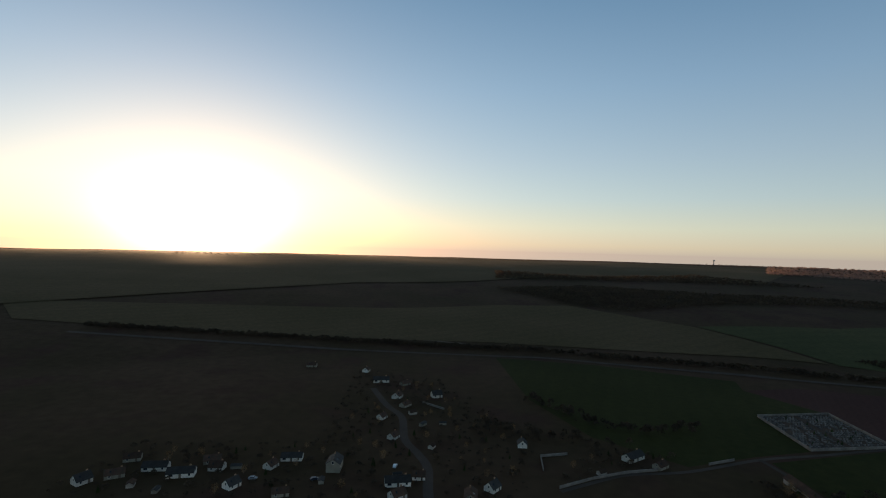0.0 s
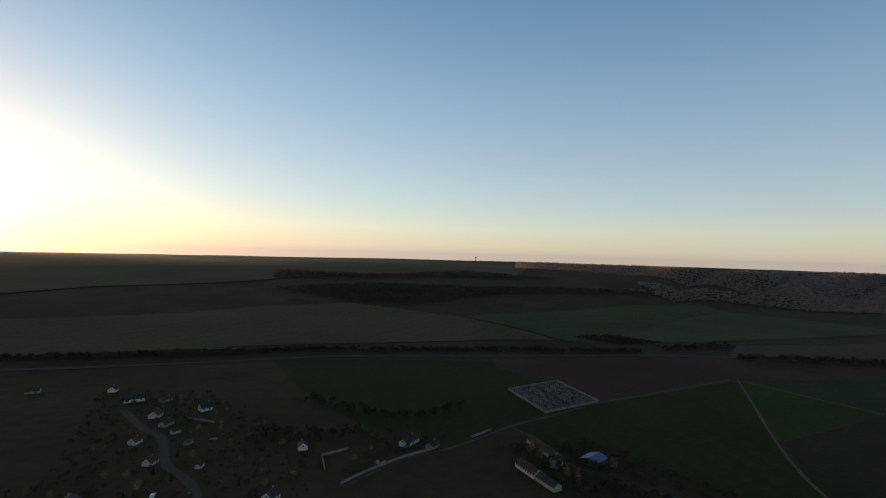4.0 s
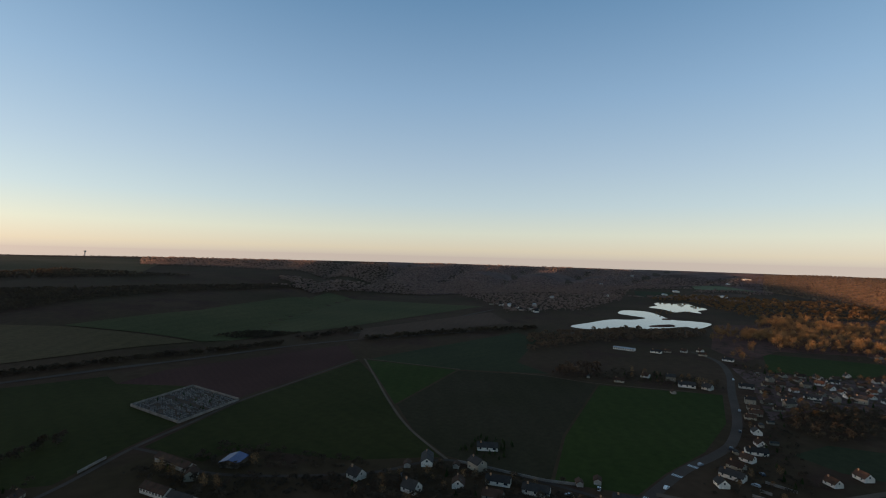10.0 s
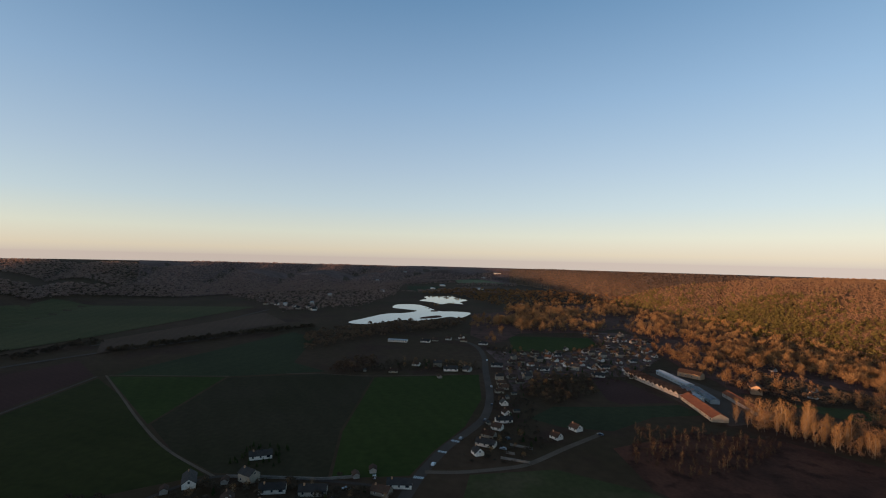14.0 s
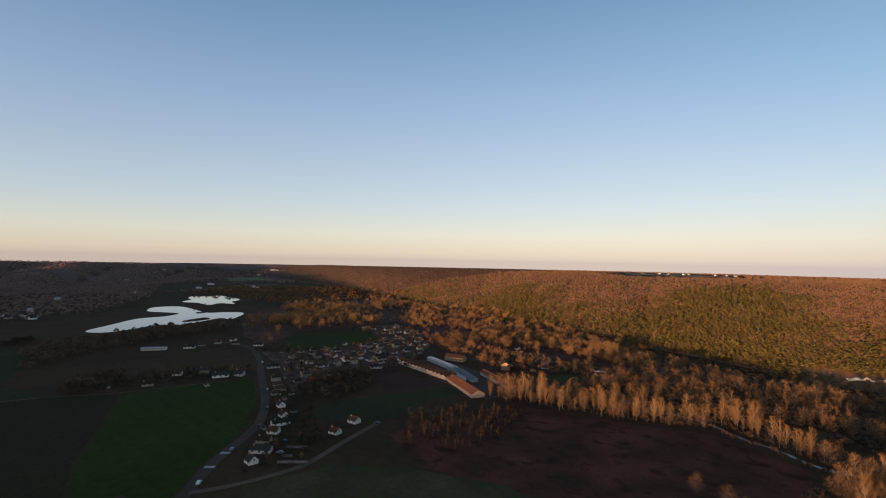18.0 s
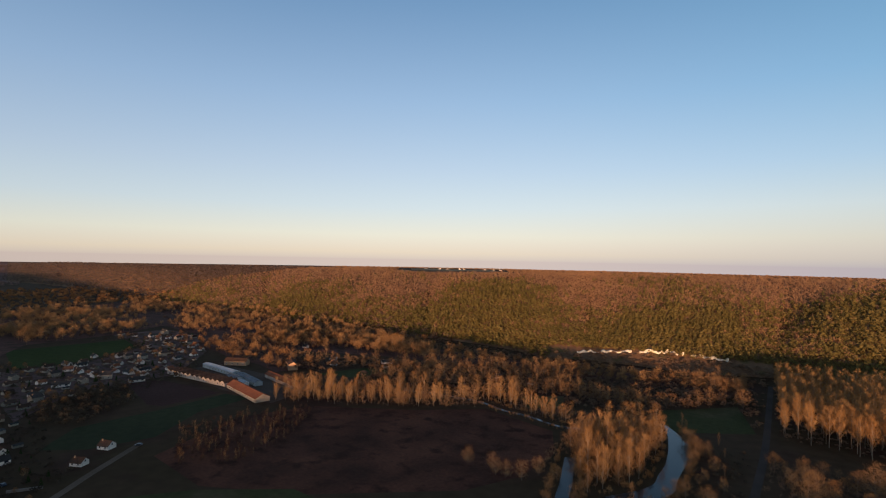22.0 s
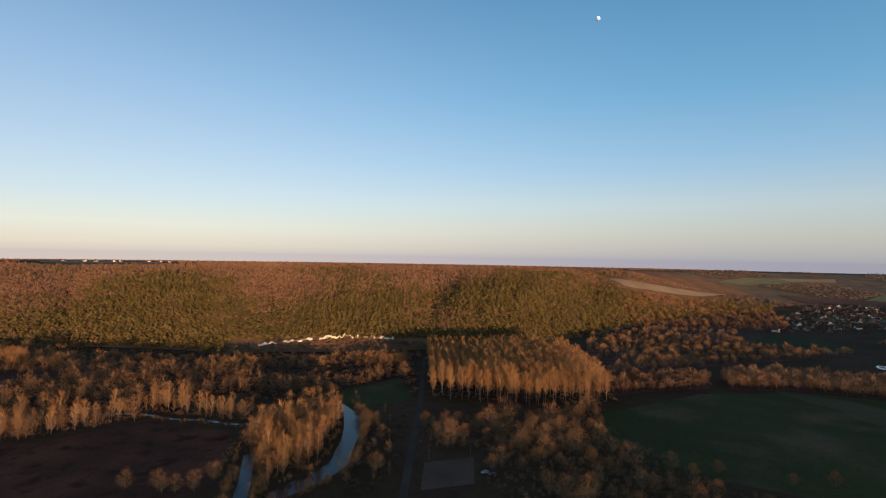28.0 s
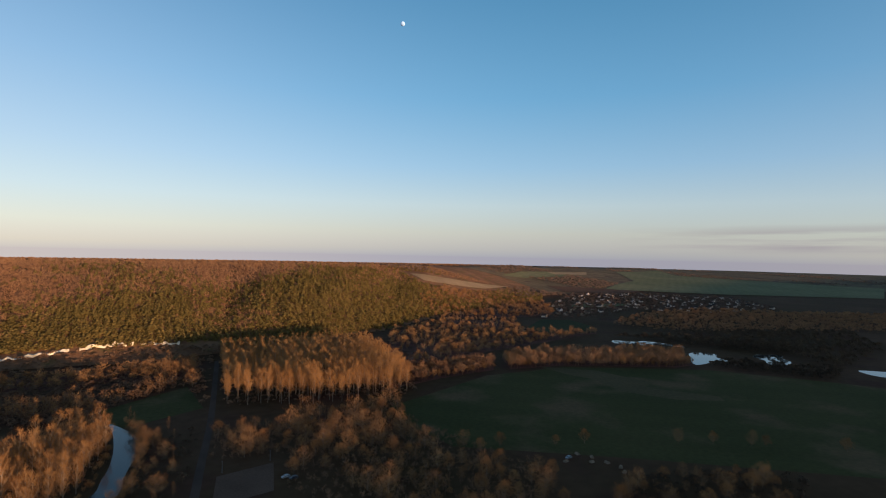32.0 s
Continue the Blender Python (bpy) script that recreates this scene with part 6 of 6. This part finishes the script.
# ---------------- cars ----------------
def car_pattern(material, label):
    root = tagged(new("car"), label, "car", "parked cars")
    sh = Shape()
    side = [(-2.1, 0.35), (2.1, 0.35), (2.15, 0.75), (1.2, 0.95), (0.6, 1.42), (-1.2, 1.45), (-1.9, 0.98), (-2.15, 0.9)]
    n = len(side)
    sh.add([(x, -0.85, z) for x, z in side] + [(x, 0.85, z) for x, z in side], [tuple(range(n)), tuple(reversed(range(n, 2 * n)))] + [(i, n + i, n + (i + 1) % n, (i + 1) % n) for i in range(n)])
    part("body", sh, material, root)
    gl = Shape().box(-1.15, -0.87, 1.0, 0.6, 0.87, 1.34).add([(1.12, -0.7, 1.0), (1.12, 0.7, 1.0), (0.66, 0.62, 1.4), (0.66, -0.62, 1.4)], [(0, 1, 2, 3)])
    part("window", gl, M_GLASS, root)
    for x in (-1.35, 1.35):
        for y in (-0.8, 0.8):
            ob = part("wheel", Shape().tube((x, y - 0.1, 0.33), (x, y + 0.1, 0.33), 0.33, 0.33, 10, cap=True), M_TYRE, root)
            part("rim", Shape().tube((x, y, 0.33), (x, y + math.copysign(0.11, y), 0.33), 0.2, 0.19, 8, cap=True), M_CONCRETE, ob)
    return root


CARS = [car_pattern(m, l) for m, l in zip(M_CAR, ("white parked car by the road", "grey parked car by the road", "dark parked car by the road"))]
main_line = [np.array(p) for p in curve_through(MAIN, steps=6)]
spots = []
for k, off in ((12, 2.4), (20, 2.3), (27, 2.3), (33, 2.2), (38, 2.4), (46, 2.3)):
    p, d = main_line[k], main_line[k + 1] - main_line[k]
    d = d / np.hypot(*d)
    spots.append((p[0] + d[1] * off, p[1] - d[0] * off, math.degrees(math.atan2(d[1], d[0])), 0.12))
spots += [(306, -36, 65, 0.1), (324, -41, 20, 0.1)]
spots += [(238, 52, 15, 0.1), (248, 48, 95, 0.1), (262, 36, 10, 0.1), (230, 44, 80, 0.1), (228, 130, 40, 0.1), (-60, 245, 20, 0.1), (-90, 244, 10, 0.1), (-22, 262, 80, 0.1), (6, -268, 20, 0.1), (2, -266, 15, 0.1), (336, -104, 50, 0.12), (-150, -258, 20, 0.1)]
for i, (x, y, yaw, lift) in enumerate(spots):
    m = pose(x, y, ground_at(x, y) + lift, 0, 0, yaw)
    if i < 3:
        CARS[i].matrix_world = m
    else:
        copy_thing(CARS[(0, 1, 2, 2, 1)[i % 5]], m)



def log_pile(x, y, yaw):
    root = tagged(new("log_pile"), "stack of pale sawn logs in the yard", "log pile", "log piles")
    root.matrix_world = pose(x, y, ground_at(x, y) + 0.1, 0, 0, yaw) @ Matrix.Diagonal((0.6, 0.6, 0.6, 1))
    for row in range(3):
        for k in range(5 - row):
            r = 0.34
            part("log", Shape().tube((-2.4 + 0.2 * math.sin(k * 3 + row), (k - (4 - row) / 2) * 0.7, r + row * 0.6), (2.4, (k - (4 - row) / 2) * 0.7, r + row * 0.6), r, r, 8, cap=True), M_PALEBARK, root)


for x, y, yaw in ((-170, -234, 40), (-172, -240, 55), (-158, -262, 100), (-146, -254, 20), (-164, -256, 70), (-168, -247, 110), (-160, -250, 15)):
    log_pile(x, y, yaw)


def lamp_post(x, y):
    root = tagged(new("lamp_post"), "slim grey lamp post beside the yard", "lamp post")
    root.matrix_world = pose(x, y, ground_at(x, y) + 0.1)
    part("pole", Shape().tube((0, 0, 0), (0, 0, 6.0), 0.11, 0.07, 8), M_GREYSHEET, root)
    part("arm", Shape().tube((0, 0, 5.9), (0, 1.2, 6.2), 0.05, 0.05, 6), M_GREYSHEET, root)
    part("head", Shape().box(-0.15, 0.9, 6.12, 0.15, 1.6, 6.28), M_GREYSHEET, root)


for x, y in ((15, -291), (38, -281)):
    lamp_post(x, y)

# garden trees and hedges of the village
for poly, gap, kinds, sc, group in (
        ([(640, -56), (582, -81), (455, -50), (440, -75), (511, -197), (612, -253), (748, -302), (800, -230)], 15, [OAKS, OAKS, CONIFERS, OAKS], (0.3, 0.65), "garden trees"),
        ([(300, -10), (345, -26), (455, -48), (455, -72), (400, -66), (345, -60), (318, -62), (290, -45)], 12, [ASHES, OAKS, CONIFERS, CONIFERS], (0.2, 0.42), "garden trees"),
        ([(200, 170), (258, 122), (264, 40), (240, 14), (205, 30), (200, 110)], 10, [ASHES, CONIFERS, ASHES], (0.2, 0.4), "garden trees"),
        ([(-170, 226), (-165, 275), (-60, 290), (-60, 440), (0, 420), (60, 300), (40, 230)], 16, [ASHES, CONIFERS, ASHES], (0.2, 0.42), "garden trees"),
        ([(60, 250), (90, 290), (130, 285), (120, 268)], 11, [ASHES, CONIFERS], (0.2, 0.38), "garden trees"),
        ([(270, 118), (300, 116), (302, 92), (272, 90)], 5.0, [CONIFERS], (0.22, 0.36), "dark garden hedge"),
        ([(165, 245), (215, 235), (215, 190), (165, 195)], 13, [ASHES, CONIFERS], (0.3, 0.6), "farm trees"),
        ([(545, 60), (560, 40), (550, -30), (515, -35), (510, 0), (525, 40)], 11, [ASHES, CONIFERS, OAKS], (0.3, 0.55), "garden trees")):
    x, y = scatter(poly, gap, 0.45, 5.0)
    for a, b in zip(x, y):
        if all((a - p) ** 2 + (b - q) ** 2 > 64 for p, q in placed):
            plant(kinds[int(rng.integers(len(kinds)))], a, b, rng.uniform(*sc), group)


# hedges and shrubs among the houses
for name, poly, gap, height, mat in (
        ("village_hedges", [(650, -50), (560, -62), (455, -48), (440, -75), (480, -170), (511, -205), (612, -262), (760, -312), (820, -230)], 7.5, 2.6, M_DARKWOOD),
        ("roadside_hedges", [(285, -8), (345, -26), (455, -48), (455, -76), (400, -70), (345, -64), (318, -68), (285, -45)], 5.0, 2.0, M_DARKWOOD),
        ("lane_hedges", [(195, 175), (258, 122), (264, 40), (240, 14), (195, 30), (190, 110)], 3.8, 2.8, M_DARKWOOD),
        ("hamlet_hedges", [(-180, 222), (-170, 280), (-70, 295), (-75, 470), (0, 430), (60, 305), (40, 222)], 7.5, 2.6, M_DARKWOOD),
        ("plot_hedges", [(60, 250), (90, 295), (135, 285), (125, 268)], 5.0, 2.2, M_DARKWOOD),
        ("farm_scrub", [(160, 255), (215, 240), (235, 150), (200, 150), (160, 185)], 4.5, 2.8, M_DARKWOOD),
        ("north_row_hedges", [(495, 95), (560, 60), (558, -32), (512, -36), (508, 40)], 5.5, 2.4, M_DARKWOOD)):
    x, y = scatter(poly, gap, 0.5, 5.0)
    px, py = np.array([p[0] for p in placed]), np.array([p[1] for p in placed])
    k = np.min(np.hypot(x[:, None] - px[None], y[:, None] - py[None]), 1) > 6.5
    woods(name, x[k], y[k], FULL, height, mat, "dark hedges and shrubs between the gardens", 0.4, 1.4)

# ---------------- chalk cliffs, water tower, moon ----------------
def cliff(line, height, pieces):
    pts = curve_through(line, steps=pieces)
    sh, k = Shape(), 0
    ring = []
    for i, p in enumerate(pts):
        x, y = p
        h = height * (0.30 + 0.9 * abs(math.sin(i * 1.7 + x) * math.cos(i * 0.53 + 1))) + rng.uniform(0, 1.0)
        n = np.array([x, y]) / math.hypot(x, y)
        jut = rng.uniform(-2.5, 2.5)
        z = ground_at(x, y) + 0.5
        a, b, c = np.array([x, y]) + n * jut, np.array([x, y]) + n * (jut + 1.5), np.array([x, y]) + n * 12
        ring.append([(a[0], a[1], z - 1.5), (a[0] + n[0] * 0.6, a[1] + n[1] * 0.6, z + h * 0.5), (b[0], b[1], z + h), (c[0], c[1], z + h * 0.8)])
    sh.v = [q for r in ring for q in r]
    for i in range(len(ring) - 1):
        for j in range(3):
            sh.f.append((4 * i + j, 4 * i + j + 1, 4 * i + j + 5, 4 * i + j + 4))
            sh.m.append(0)
    return tagged(new("chalk_cliff", sh.mesh("chalk_cliff", M_CHALK)), "jagged white chalk cliff at the slope's foot", "cliff", "chalk cliffs")


cliff([(276, -549), (250, -564), (222, -578)], 2.4, 9)
cliff([(214, -580), (192, -588), (170, -594)], 4.4, 8)
cliff([(164, -595), (146, -600), (128, -604)], 2.8, 8)
cliff([(11, -652), (-4, -652), (-18, -651)], 1.5, 6)


def water_tower(x, y):
    root = tagged(new("water_tower"), "pale concrete water tower on the skyline", "water tower")
    root.matrix_world = pose(x, y, ground_at(x, y)) @ Matrix.Diagonal((0.7, 0.7, 0.72, 1))
    part("shaft", Shape().tube((0, 0, -2), (0, 0, 24), 3.2, 2.8, 14), M_CONCRETE, root)
    part("tank", Shape().tube((0, 0, 22), (0, 0, 27), 3.0, 7.0, 16).tube((0, 0, 27), (0, 0, 32), 7.0, 6.8, 16, cap=True), M_CONCRETE, root)


b = radians(28.55)
water_tower(2600 * math.sin(b), 2600 * math.cos(b))


def make_moon():
    bm = bmesh.new()
    bmesh.ops.create_uvsphere(bm, u_segments=40, v_segments=24, radius=19)
    for f in bm.faces:
        f.smooth = True
    for v in bm.verts:
        v.co *= 1 + 0.004 * noise.noise(v.co * 0.12)
    me = bpy.data.meshes.new("moon")
    bm.to_mesh(me)
    bm.free()
    me.materials.append(M_MOON)
    ob = tagged(new("moon", me), "white gibbous moon in the evening sky", "moon", kind="structure")
    ob.location = Vector((0, 0, EYE)) + bearing_vector(190.42, 24.98) * 4600


make_moon()
